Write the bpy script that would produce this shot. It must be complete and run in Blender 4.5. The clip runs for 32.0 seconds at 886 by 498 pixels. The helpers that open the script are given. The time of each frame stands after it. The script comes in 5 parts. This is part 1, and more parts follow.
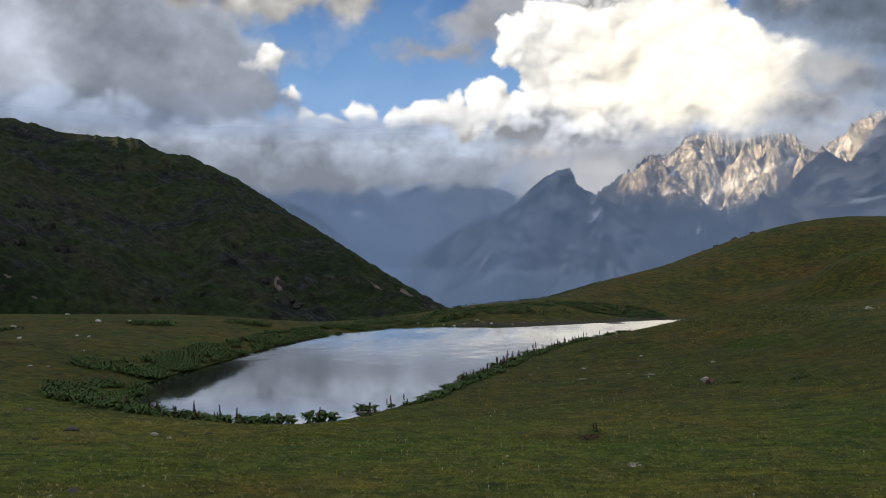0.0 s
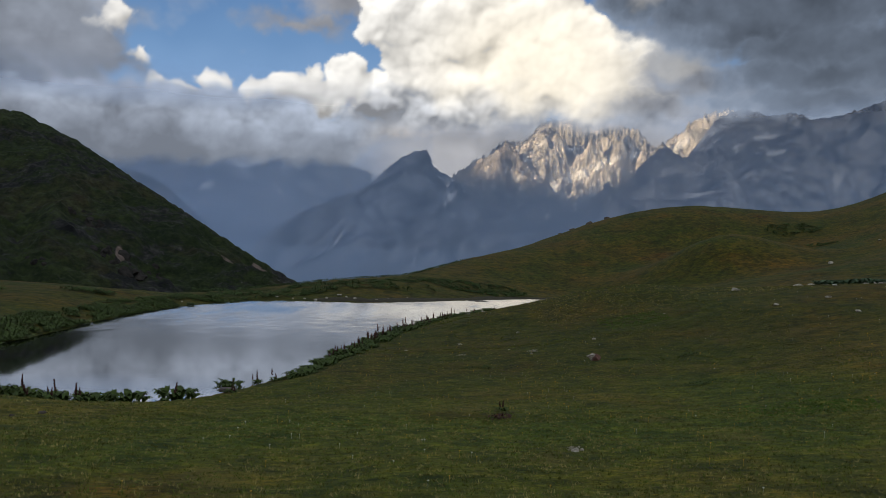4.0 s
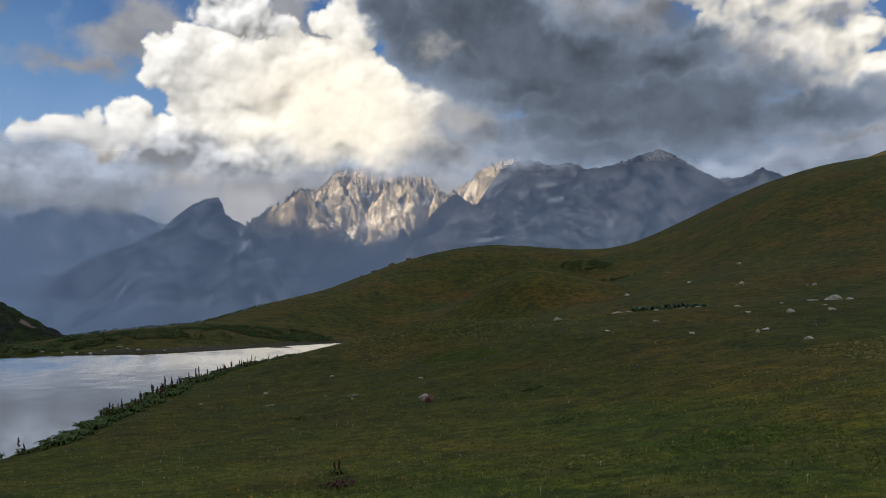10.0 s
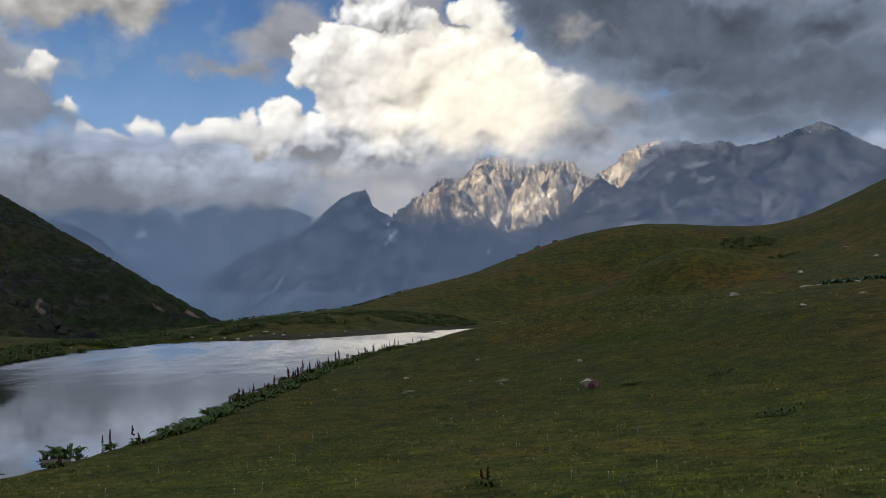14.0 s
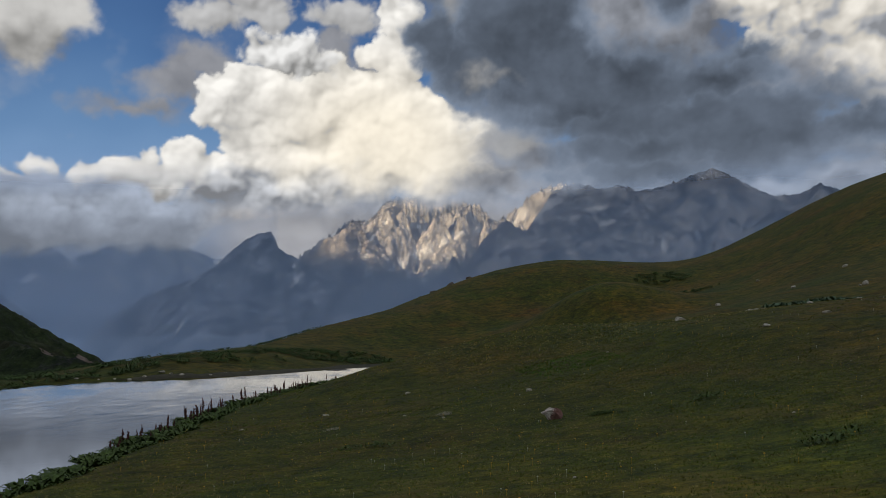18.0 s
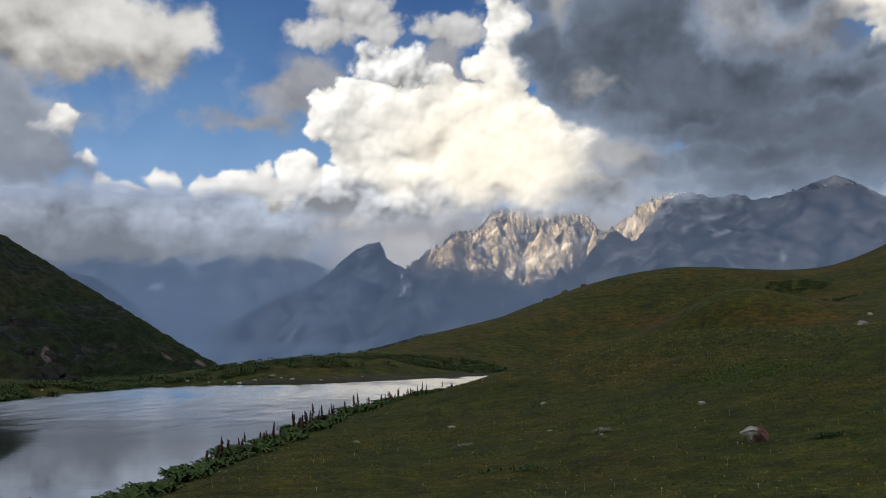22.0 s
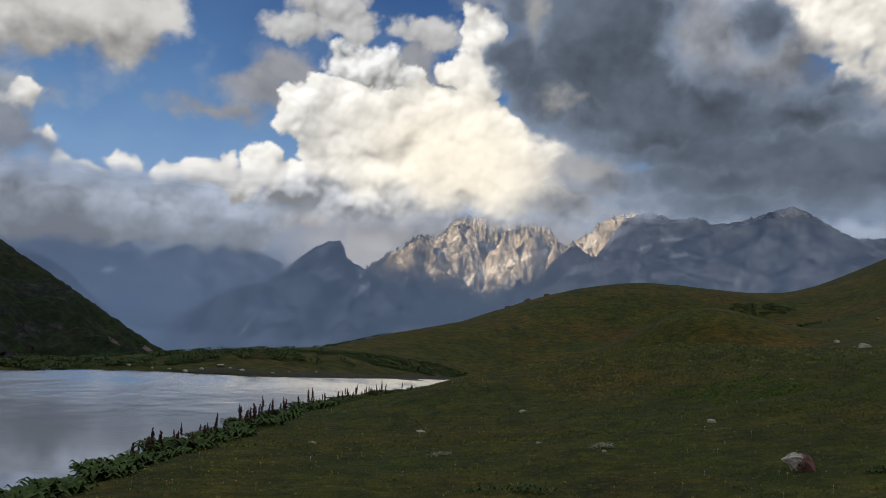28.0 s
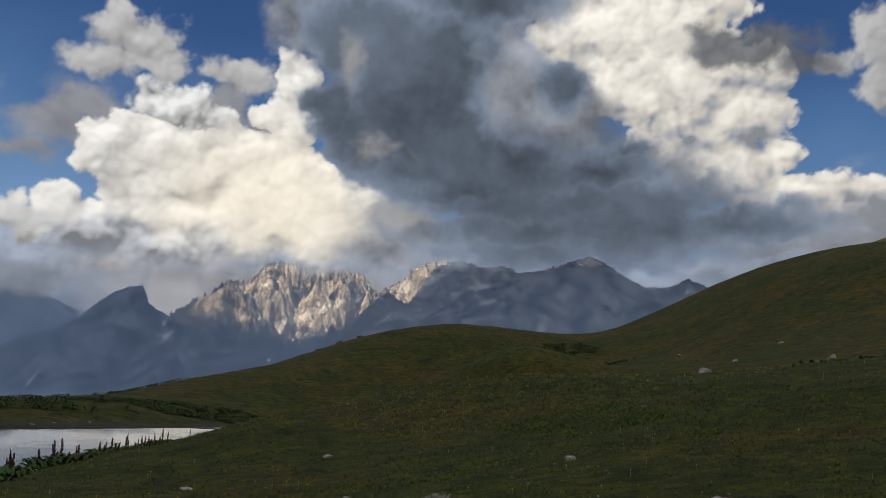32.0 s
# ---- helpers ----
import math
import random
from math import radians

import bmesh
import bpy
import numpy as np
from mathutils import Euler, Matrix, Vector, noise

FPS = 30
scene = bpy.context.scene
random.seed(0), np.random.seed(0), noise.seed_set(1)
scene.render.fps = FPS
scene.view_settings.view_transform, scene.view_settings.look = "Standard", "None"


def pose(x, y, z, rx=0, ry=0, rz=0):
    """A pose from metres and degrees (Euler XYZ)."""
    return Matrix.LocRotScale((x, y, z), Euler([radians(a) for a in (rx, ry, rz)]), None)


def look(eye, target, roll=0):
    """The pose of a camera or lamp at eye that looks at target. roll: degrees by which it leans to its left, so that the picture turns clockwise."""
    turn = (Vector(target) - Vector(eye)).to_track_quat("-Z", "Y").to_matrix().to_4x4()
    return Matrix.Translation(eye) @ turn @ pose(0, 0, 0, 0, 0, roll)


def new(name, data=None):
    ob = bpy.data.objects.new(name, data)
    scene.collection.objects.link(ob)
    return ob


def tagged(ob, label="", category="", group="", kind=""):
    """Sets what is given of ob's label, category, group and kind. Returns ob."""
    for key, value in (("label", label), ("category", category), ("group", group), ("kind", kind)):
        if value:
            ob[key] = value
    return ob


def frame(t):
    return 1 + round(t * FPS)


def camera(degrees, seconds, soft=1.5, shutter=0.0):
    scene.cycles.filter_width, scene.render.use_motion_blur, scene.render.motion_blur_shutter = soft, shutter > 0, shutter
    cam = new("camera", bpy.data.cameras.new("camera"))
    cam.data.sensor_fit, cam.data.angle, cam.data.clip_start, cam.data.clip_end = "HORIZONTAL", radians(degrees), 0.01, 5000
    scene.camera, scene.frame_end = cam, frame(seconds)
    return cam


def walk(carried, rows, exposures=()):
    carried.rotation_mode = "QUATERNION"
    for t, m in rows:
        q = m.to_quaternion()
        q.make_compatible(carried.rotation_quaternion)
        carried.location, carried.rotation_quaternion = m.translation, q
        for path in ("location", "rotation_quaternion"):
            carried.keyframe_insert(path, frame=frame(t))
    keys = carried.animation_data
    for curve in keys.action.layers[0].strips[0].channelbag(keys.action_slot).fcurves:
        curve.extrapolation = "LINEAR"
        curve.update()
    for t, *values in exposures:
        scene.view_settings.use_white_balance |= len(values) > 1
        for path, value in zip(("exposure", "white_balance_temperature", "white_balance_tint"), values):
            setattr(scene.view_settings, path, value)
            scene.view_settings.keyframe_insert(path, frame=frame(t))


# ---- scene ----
# ---- camera ----
cam = camera(56.22, 32.0, soft=0.8)


def row(t, x, y, z, yaw, pitch, roll):
    """One row of the walk: the eye in metres, then yaw to the left, pitch up and lean in degrees."""
    a, p = radians(yaw), radians(pitch)
    ahead = Vector((-math.sin(a) * math.cos(p), math.cos(a) * math.cos(p), math.sin(p)))
    eye = Vector((x, y, z))
    return (t, look(eye, eye + 10 * ahead, roll))


walk(cam, [row(*r) for r in (
    (0, 0.00, 0.00, 7.00, 10.10, 1.31, 0.51),
    (0.5, -0.33, 0.44, 6.90, 12.97, 0.97, 3.12),
    (1, -0.68, 0.88, 6.79, 17.45, -0.01, 2.35),
    (1.5, -1.00, 1.31, 6.69, 20.28, -0.49, 1.37),
    (2, -1.26, 1.73, 6.59, 18.75, -0.43, -0.77),
    (2.5, -1.43, 2.13, 6.51, 17.02, 0.85, 0.02),
    (3, -1.54, 2.50, 6.44, 10.76, 1.13, 1.50),
    (3.5, -1.63, 2.89, 6.38, 2.82, -0.05, 2.38),
    (4, -1.73, 3.30, 6.31, -0.00, 0.13, 2.46),
    (4.5, -1.85, 3.77, 6.25, -2.16, 1.49, 0.46),
    (6.5, -2.22, 5.76, 6.02, -1.17, 5.98, 1.42),
    (7, -2.26, 6.26, 5.94, -3.23, 5.94, 1.19),
    (7.5, -2.27, 6.75, 5.87, -4.09, 5.19, 0.86),
    (8, -2.26, 7.25, 5.79, -7.45, 5.03, 0.14),
    (8.5, -2.23, 7.73, 5.70, -10.04, 5.41, 1.04),
    (9, -2.18, 8.20, 5.62, -12.70, 4.74, 0.55),
    (9.5, -2.11, 8.69, 5.53, -13.69, 4.32, 1.01),
    (10, -2.02, 9.23, 5.44, -13.87, 3.77, 0.65),
    (10.5, -1.89, 9.86, 5.36, -13.68, 3.16, 0.35),
    (11, -1.73, 10.55, 5.27, -14.79, 3.29, 1.82),
    (11.5, -1.58, 11.25, 5.19, -15.85, 3.14, 1.18),
    (12, -1.47, 11.93, 5.11, -12.35, 3.98, 1.04),
    (12.5, -1.40, 12.57, 5.03, -7.71, 5.15, 0.25),
    (13, -1.36, 13.19, 4.96, -3.30, 5.18, 0.22),
    (13.5, -1.34, 13.81, 4.88, -2.74, 3.29, 0.44),
    (14, -1.36, 14.43, 4.78, -3.92, 2.88, -0.27),
    (14.5, -1.43, 15.06, 4.67, -4.43, 3.84, -1.75),
    (16.5, -1.80, 17.57, 4.19, -6.46, 3.59, -1.76),
    (17, -1.81, 18.20, 4.10, -7.36, 5.85, -3.91),
    (17.5, -1.81, 18.83, 4.01, -10.06, 6.30, -3.44),
    (18, -1.82, 19.48, 3.93, -10.36, 5.74, -0.78),
    (18.5, -1.84, 20.17, 3.87, -12.32, 5.42, -0.87),
    (19, -1.86, 20.87, 3.81, -11.73, 5.54, -1.59),
    (19.5, -1.90, 21.57, 3.75, -12.86, 6.13, -2.41),
    (20, -1.95, 22.24, 3.70, -12.01, 5.48, -1.60),
    (20.5, -2.02, 22.91, 3.65, -9.28, 2.72, 0.59),
    (21, -2.11, 23.58, 3.60, -4.89, 2.95, 2.05),
    (21.5, -2.21, 24.18, 3.56, -3.31, 5.02, 1.98),
    (22, -2.29, 24.67, 3.52, -2.99, 6.52, 0.07),
    (22.5, -2.35, 24.99, 3.50, -1.30, 7.46, -0.18),
    (23, -2.41, 25.18, 3.48, 3.04, 6.74, 0.53),
    (23.5, -2.46, 25.32, 3.47, 4.71, 6.80, 3.02),
    (24, -2.51, 25.50, 3.45, -2.93, 7.64, 2.03),
    (24.5, -2.55, 25.69, 3.43, -0.99, 6.56, 0.72),
    (25, -2.59, 25.87, 3.41, 5.46, 3.62, 1.20),
    (25.5, -2.62, 26.08, 3.39, 8.60, 2.62, 1.44),
    (27.5, -2.75, 27.72, 3.22, -0.35, 5.97, 3.35),
    (28, -2.72, 28.29, 3.16, -5.71, 6.91, 3.73),
    (28.5, -2.65, 28.94, 3.08, -10.84, 7.03, 3.96),
    (29, -2.53, 29.65, 3.00, -12.49, 7.83, 3.11),
    (29.5, -2.38, 30.40, 2.91, -11.41, 7.64, 3.38),
    (30, -2.21, 31.15, 2.84, -11.56, 6.22, 3.57),
    (30.5, -2.02, 31.88, 2.78, -14.75, 6.08, 4.28),
    (31, -1.79, 32.63, 2.73, -17.53, 6.14, 1.95),
    (31.5, -1.55, 33.37, 2.69, -15.95, 8.91, 1.20),
    (32, -1.32, 34.12, 2.65, -18.49, 10.82, 2.39),
)], exposures=[(0.0, 0.34), (0.5, 0.22), (1.0, 0.0), (1.5, 0.0), (2.0, 0.5), (3.0, 0.33), (4.0, 0.06), (9.0, 0.0), (10.0, 0.05), (11.0, 0.2), (12.0, 0.16), (13.0, 0.15), (14.0, 0.08), (17.0, 0.18), (18.0, -0.15), (20.0, 0.05), (22.0, 0.12), (25.0, -0.15), (28.0, -0.03), (30.0, -0.12), (32.0, -0.2)])

# ---- world and sun ----
SUN_AZ, SUN_EL = -116.0, 17.0    # degrees from +y towards +x, and above the horizon
world = bpy.data.worlds.new("sky")
scene.world = world
world.use_nodes = True
wn, wl = world.node_tree.nodes, world.node_tree.links
wn.clear()
sky = wn.new("ShaderNodeTexSky")
sky.sky_type, sky.sun_disc = "NISHITA", False
sky.sun_elevation, sky.sun_rotation = radians(SUN_EL), radians(SUN_AZ)
w_out, w_bg = wn.new("ShaderNodeOutputWorld"), wn.new("ShaderNodeBackground")
w_bg.inputs["Strength"].default_value = 0.1
w_geo, w_noise, w_ramp, w_mix = wn.new("ShaderNodeTexCoord"), wn.new("ShaderNodeTexNoise"), wn.new("ShaderNodeValToRGB"), wn.new("ShaderNodeMix")
w_noise.inputs["Scale"].default_value, w_noise.inputs["Detail"].default_value = 2.2, 7
w_ramp.color_ramp.elements[0].position, w_ramp.color_ramp.elements[1].position = 0.34, 0.54
w_mix.data_type = "RGBA"
w_mix.inputs["B"].default_value = (5.8, 6.3, 7.3, 1)
wl.new(w_geo.outputs["Generated"], w_noise.inputs["Vector"])
wl.new(w_noise.outputs["Fac"], w_ramp.inputs["Fac"])
wl.new(w_ramp.outputs["Color"], w_mix.inputs["Factor"])
wl.new(sky.outputs["Color"], w_mix.inputs["A"])
wl.new(w_mix.outputs["Result"], w_bg.inputs["Color"])
wl.new(w_bg.outputs["Background"], w_out.inputs["Surface"])

sun = new("sun", bpy.data.lights.new("sun", "SUN"))
sun.data.energy, sun.data.angle, sun.data.color = 5.0, radians(1), (1.0, 0.77, 0.47)
sa, se = radians(SUN_AZ), radians(SUN_EL)
sun.matrix_world = look((0, 0, 300), (-math.sin(sa) * math.cos(se) * 50, -math.cos(sa) * math.cos(se) * 50, 300 - math.sin(se) * 50))


# ---- small tools ----
def smooth(a, b, v):
    u = np.clip((np.asarray(v, float) - a) / (b - a), 0, 1)
    return u * u * (3 - 2 * u)


def soft_plus(q, k):
    return k * np.logaddexp(0, np.asarray(q, float) / k)


def hash_grid(ix, iy, seed):
    h = (ix.astype(np.int64) * 374761393 + iy.astype(np.int64) * 668265263 + seed * 1274126177) & 0x7FFFFFFF
    h = ((h ^ (h >> 13)) * 1103515245 + 12345) & 0x7FFFFFFF
    return ((h ^ (h >> 16)) & 0xFFFF) / 65535.0


def value_noise(x, y, seed=0):
    """Smooth noise from 0 to 1."""
    ix, iy = np.floor(x), np.floor(y)
    fx, fy = x - ix, y - iy
    u, v = fx * fx * fx * (fx * (6 * fx - 15) + 10), fy * fy * fy * (fy * (6 * fy - 15) + 10)
    a, b = hash_grid(ix, iy, seed), hash_grid(ix + 1, iy, seed)
    c, d = hash_grid(ix, iy + 1, seed), hash_grid(ix + 1, iy + 1, seed)
    return (a * (1 - u) + b * u) * (1 - v) + (c * (1 - u) + d * u) * v


def fbm(x, y, octaves=5, seed=0, gain=0.5):
    """Layered noise, about -1 to 1."""
    total, amp, norm = 0.0, 1.0, 0.0
    for o in range(octaves):
        ca, sb = math.cos(o * 1.3), math.sin(o * 1.3)
        total = total + amp * (2 * value_noise((x * ca - y * sb) * 2 ** o + 17.3 * o, (x * sb + y * ca) * 2 ** o - 9.1 * o, seed + o) - 1)
        norm += amp
        amp *= gain
    return total / norm * 1.5


def ridged(x, y, octaves=5, seed=0):
    """Sharp-crested noise, 0 to 1."""
    total, amp, norm = 0.0, 1.0, 0.0
    for o in range(octaves):
        ca, sb = math.cos(o * 0.9), math.sin(o * 0.9)
        n = 1 - np.abs(2 * value_noise((x * ca - y * sb) * 2 ** o + 5.7 * o, (x * sb + y * ca) * 2 ** o + 3.9 * o, seed + o) - 1)
        total, norm = total + amp * n * n, norm + amp
        amp *= 0.5
    return total / norm


def grid_mesh(name, xs, ys, zs, smooth_shade=True):
    """A mesh from three equal 2D arrays of x, y and z."""
    n, m = xs.shape
    me = bpy.data.meshes.new(name)
    co = np.stack([xs, ys, zs], -1).reshape(-1, 3)
    i = (np.arange(n - 1)[:, None] * m + np.arange(m - 1)[None]).reshape(-1)
    quads = np.stack([i, i + 1, i + m + 1, i + m], -1)
    me.vertices.add(len(co))
    me.vertices.foreach_set("co", co.ravel().astype(np.float32))
    me.loops.add(quads.size)
    me.loops.foreach_set("vertex_index", quads.ravel().astype(np.int32))
    me.polygons.add(len(quads))
    me.polygons.foreach_set("loop_start", np.arange(0, quads.size, 4, dtype=np.int32))
    me.polygons.foreach_set("use_smooth", np.full(len(quads), smooth_shade))
    me.update(calc_edges=True)
    return me


def quick_mesh(name, verts, faces, smooth_shade=False):
    me = bpy.data.meshes.new(name)
    me.from_pydata([tuple(v) for v in verts], [], faces)
    me.polygons.foreach_set("use_smooth", np.full(len(me.polygons), smooth_shade))
    me.update()
    return me


def part(name, me, material, parent, label=""):
    """Links a mesh as one part under a thing."""
    ob = new(name, me)
    if material and not me.materials:
        me.materials.append(material)
    ob.parent = parent
    return tagged(ob, label) if label else ob


# ---- materials ----
def material(name, rough=0.9):
    m = bpy.data.materials.new(name)
    m.use_nodes = True
    nt = m.node_tree
    bsdf = nt.nodes["Principled BSDF"]
    bsdf.inputs["Roughness"].default_value = rough
    bsdf.inputs["Specular IOR Level"].default_value = 0.2
    return m, nt, bsdf


def node(nt, kind, **values):
    n = nt.nodes.new(kind)
    for k, v in values.items():
        n.inputs[k.replace("_", " ")].default_value = v
    return n


def ramp(nt, source, stops):
    r = nt.nodes.new("ShaderNodeValToRGB")
    e = r.color_ramp.elements
    while len(e) < len(stops):
        e.new(0.5)
    for el, (pos, col) in zip(e, stops):
        el.position, el.color = pos, (*col, 1)
    nt.links.new(source, r.inputs["Fac"])
    return r.outputs["Color"]


def mixed(nt, fac, a, b, mode="MIX"):
    n = nt.nodes.new("ShaderNodeMix")
    n.data_type, n.blend_type = "RGBA", mode
    for sock, v in (("Factor", fac), ("A", a), ("B", b)):
        if isinstance(v, (int, float)):
            n.inputs[sock].default_value = v
        elif isinstance(v, tuple):
            n.inputs[sock].default_value = (*v, 1)
        else:
            nt.links.new(v, n.inputs[sock])
    return n.outputs["Result"]


def noise_at(nt, scale, detail=6.0, rough=0.6, stretch=None, coords="Object"):
    tc = nt.nodes.new("ShaderNodeTexCoord")
    n = node(nt, "ShaderNodeTexNoise", Scale=scale, Detail=detail, Roughness=rough)
    if stretch:
        mp = nt.nodes.new("ShaderNodeMapping")
        mp.inputs["Scale"].default_value = stretch
        nt.links.new(tc.outputs[coords], mp.inputs["Vector"])
        nt.links.new(mp.outputs["Vector"], n.inputs["Vector"])
    else:
        nt.links.new(tc.outputs[coords], n.inputs["Vector"])
    return n.outputs["Fac"]


def bumped(nt, bsdf, height, strength, distance):
    b = node(nt, "ShaderNodeBump", Strength=strength, Distance=distance)
    nt.links.new(height, b.inputs["Height"])
    nt.links.new(b.outputs["Normal"], bsdf.inputs["Normal"])


def grass_material():
    m, nt, bsdf = material("alpine turf", 0.95)
    big = ramp(nt, noise_at(nt, 0.09, 5, 0.55), [(0.34, (0.047, 0.076, 0.007)), (0.50, (0.070, 0.082, 0.008)), (0.66, (0.097, 0.083, 0.012))])
    mid = ramp(nt, noise_at(nt, 0.9, 6, 0.65), [(0.32, (0.42, 0.54, 0.40)), (0.50, (1, 1, 1)), (0.68, (1.65, 1.4, 1.05))])
    fine = ramp(nt, noise_at(nt, 14, 6, 0.75), [(0.34, (0.26, 0.31, 0.25)), (0.51, (1, 1, 1)), (0.66, (2.2, 2.05, 1.55))])
    tuft = ramp(nt, noise_at(nt, 3.2, 6, 0.7, (0.6, 1, 1)), [(0.34, (0.30, 0.38, 0.28)), (0.49, (0.95, 0.95, 0.95)), (0.66, (1.8, 1.6, 1.15))])
    col = mixed(nt, 0.85, mixed(nt, 0.6, mixed(nt, 1.0, big, mid, "MULTIPLY"), fine, "MULTIPLY"), tuft, "MULTIPLY")
    moss = ramp(nt, noise_at(nt, 0.26, 6, 0.6, (1, 0.7, 1)), [(0.56, (0, 0, 0)), (0.70, (0.75, 0.75, 0.75))])
    col = mixed(nt, moss, col, mixed(nt, 1.0, col, (0.46, 0.70, 0.55), "MULTIPLY"))
    rust = ramp(nt, noise_at(nt, 0.19, 7, 0.65, (0.8, 1, 1.3)), [(0.55, (0, 0, 0)), (0.68, (0.8, 0.8, 0.8))])
    col = mixed(nt, rust, col, mixed(nt, 1.0, col, (1.02, 0.66, 0.62), "MULTIPLY"))
    straw = ramp(nt, noise_at(nt, 0.35, 7, 0.7), [(0.55, (0, 0, 0)), (0.75, (1, 1, 1))])
    col = mixed(nt, straw, col, (0.150, 0.120, 0.028))
    # the meadow's brightness is put into its colour: lighter above, darker down the slope
    sp, lush = nt.nodes.new("ShaderNodeSeparateXYZ"), nt.nodes.new("ShaderNodeMapRange")
    lush.interpolation_type = "SMOOTHSTEP"
    nt.links.new(nt.nodes.new("ShaderNodeTexCoord").outputs["Object"], sp.inputs["Vector"])
    nt.links.new(sp.outputs["Y"], lush.inputs["Value"])
    lush.inputs["From Min"].default_value, lush.inputs["From Max"].default_value = 22, 48
    col = mixed(nt, 1.0, col, mixed(nt, lush.outputs["Result"], (1.12, 1.13, 0.96), (0.72, 0.64, 0.58)), "MULTIPLY")
    # the colour turns browner and mottled on the slopes beyond the near crest
    tc, ma, mr = nt.nodes.new("ShaderNodeTexCoord"), nt.nodes.new("ShaderNodeMath"), nt.nodes.new("ShaderNodeMapRange")
    ma.operation = "MULTIPLY_ADD"
    nt.links.new(noise_at(nt, 0.05, 6, 0.6), ma.inputs[0])
    ma.inputs[1].default_value = 60.0
    up = nt.nodes.new("ShaderNodeVectorMath")
    up.operation = "DOT_PRODUCT"
    up.inputs[1].default_value = (0.9, 0.6, 0.0)
    nt.links.new(tc.outputs["Object"], up.inputs[0])
    nt.links.new(up.outputs["Value"], ma.inputs[2])
    nt.links.new(ma.outputs[0], mr.inputs["Value"])
    mr.inputs["From Min"].default_value, mr.inputs["From Max"].default_value = 100, 128
    brown_mottle = ramp(nt, noise_at(nt, 0.16, 8, 0.65), [(0.34, (0.80, 0.80, 0.76)), (0.52, (1.10, 1.02, 0.88)), (0.68, (1.42, 1.24, 1.02))])
    col = mixed(nt, 1.0, col, mixed(nt, mr.outputs["Result"], (1, 1, 1), brown_mottle), "MULTIPLY")
    nt.links.new(col, bsdf.inputs["Base Color"])
    bumped(nt, bsdf, noise_at(nt, 9, 8, 0.75), 0.7, 0.10)
    return m


def far_grass_material():
    m, nt, bsdf = material("steep grassy mountainside", 0.95)
    big = ramp(nt, noise_at(nt, 0.012, 7, 0.62), [(0.34, (0.017, 0.029, 0.010)), (0.52, (0.029, 0.044, 0.013)), (0.68, (0.045, 0.052, 0.018))])
    brown = ramp(nt, noise_at(nt, 0.022, 7, 0.65), [(0.52, (0, 0, 0)), (0.66, (0.8, 0.8, 0.8))])
    col = mixed(nt, brown, big, (0.052, 0.044, 0.024))
    fine = ramp(nt, noise_at(nt, 0.22, 8, 0.78), [(0.34, (0.30, 0.34, 0.30)), (0.50, (0.95, 0.95, 0.95)), (0.68, (1.9, 1.75, 1.5))])
    col = mixed(nt, 1.0, col, fine, "MULTIPLY")
    # bands of dark crag with pale broken faces
    crag = ramp(nt, noise_at(nt, 0.020, 10, 0.75, (1, 1, 1.9)), [(0.51, (0, 0, 0)), (0.58, (1, 1, 1))])
    rocky = ramp(nt, noise_at(nt, 0.16, 9, 0.80), [(0.36, (0.008, 0.009, 0.010)), (0.52, (0.026, 0.027, 0.025)), (0.70, (0.14, 0.13, 0.115))])
    col = mixed(nt, crag, col, rocky)
    # loose pale stones, thick in some places
    speck = ramp(nt, noise_at(nt, 0.55, 3, 0.8), [(0.66, (0, 0, 0)), (0.71, (1, 1, 1))])
    where = ramp(nt, noise_at(nt, 0.03, 5, 0.6), [(0.46, (0, 0, 0)), (0.60, (1, 1, 1))])
    col = mixed(nt, mixed(nt, 1.0, speck, where, "MULTIPLY"), col, (0.17, 0.155, 0.13))
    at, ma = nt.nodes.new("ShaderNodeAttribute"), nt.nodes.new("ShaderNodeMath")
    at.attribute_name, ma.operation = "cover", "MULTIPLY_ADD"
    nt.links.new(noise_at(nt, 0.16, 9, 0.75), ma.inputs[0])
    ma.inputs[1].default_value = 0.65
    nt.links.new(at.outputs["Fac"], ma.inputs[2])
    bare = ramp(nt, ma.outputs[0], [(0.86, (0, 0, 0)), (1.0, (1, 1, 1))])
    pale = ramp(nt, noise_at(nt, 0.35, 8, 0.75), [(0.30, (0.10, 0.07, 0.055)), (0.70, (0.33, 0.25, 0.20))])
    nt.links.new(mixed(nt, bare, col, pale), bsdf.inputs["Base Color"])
    bumped(nt, bsdf, noise_at(nt, 0.07, 10, 0.72), 1.0, 6.0)
    return m


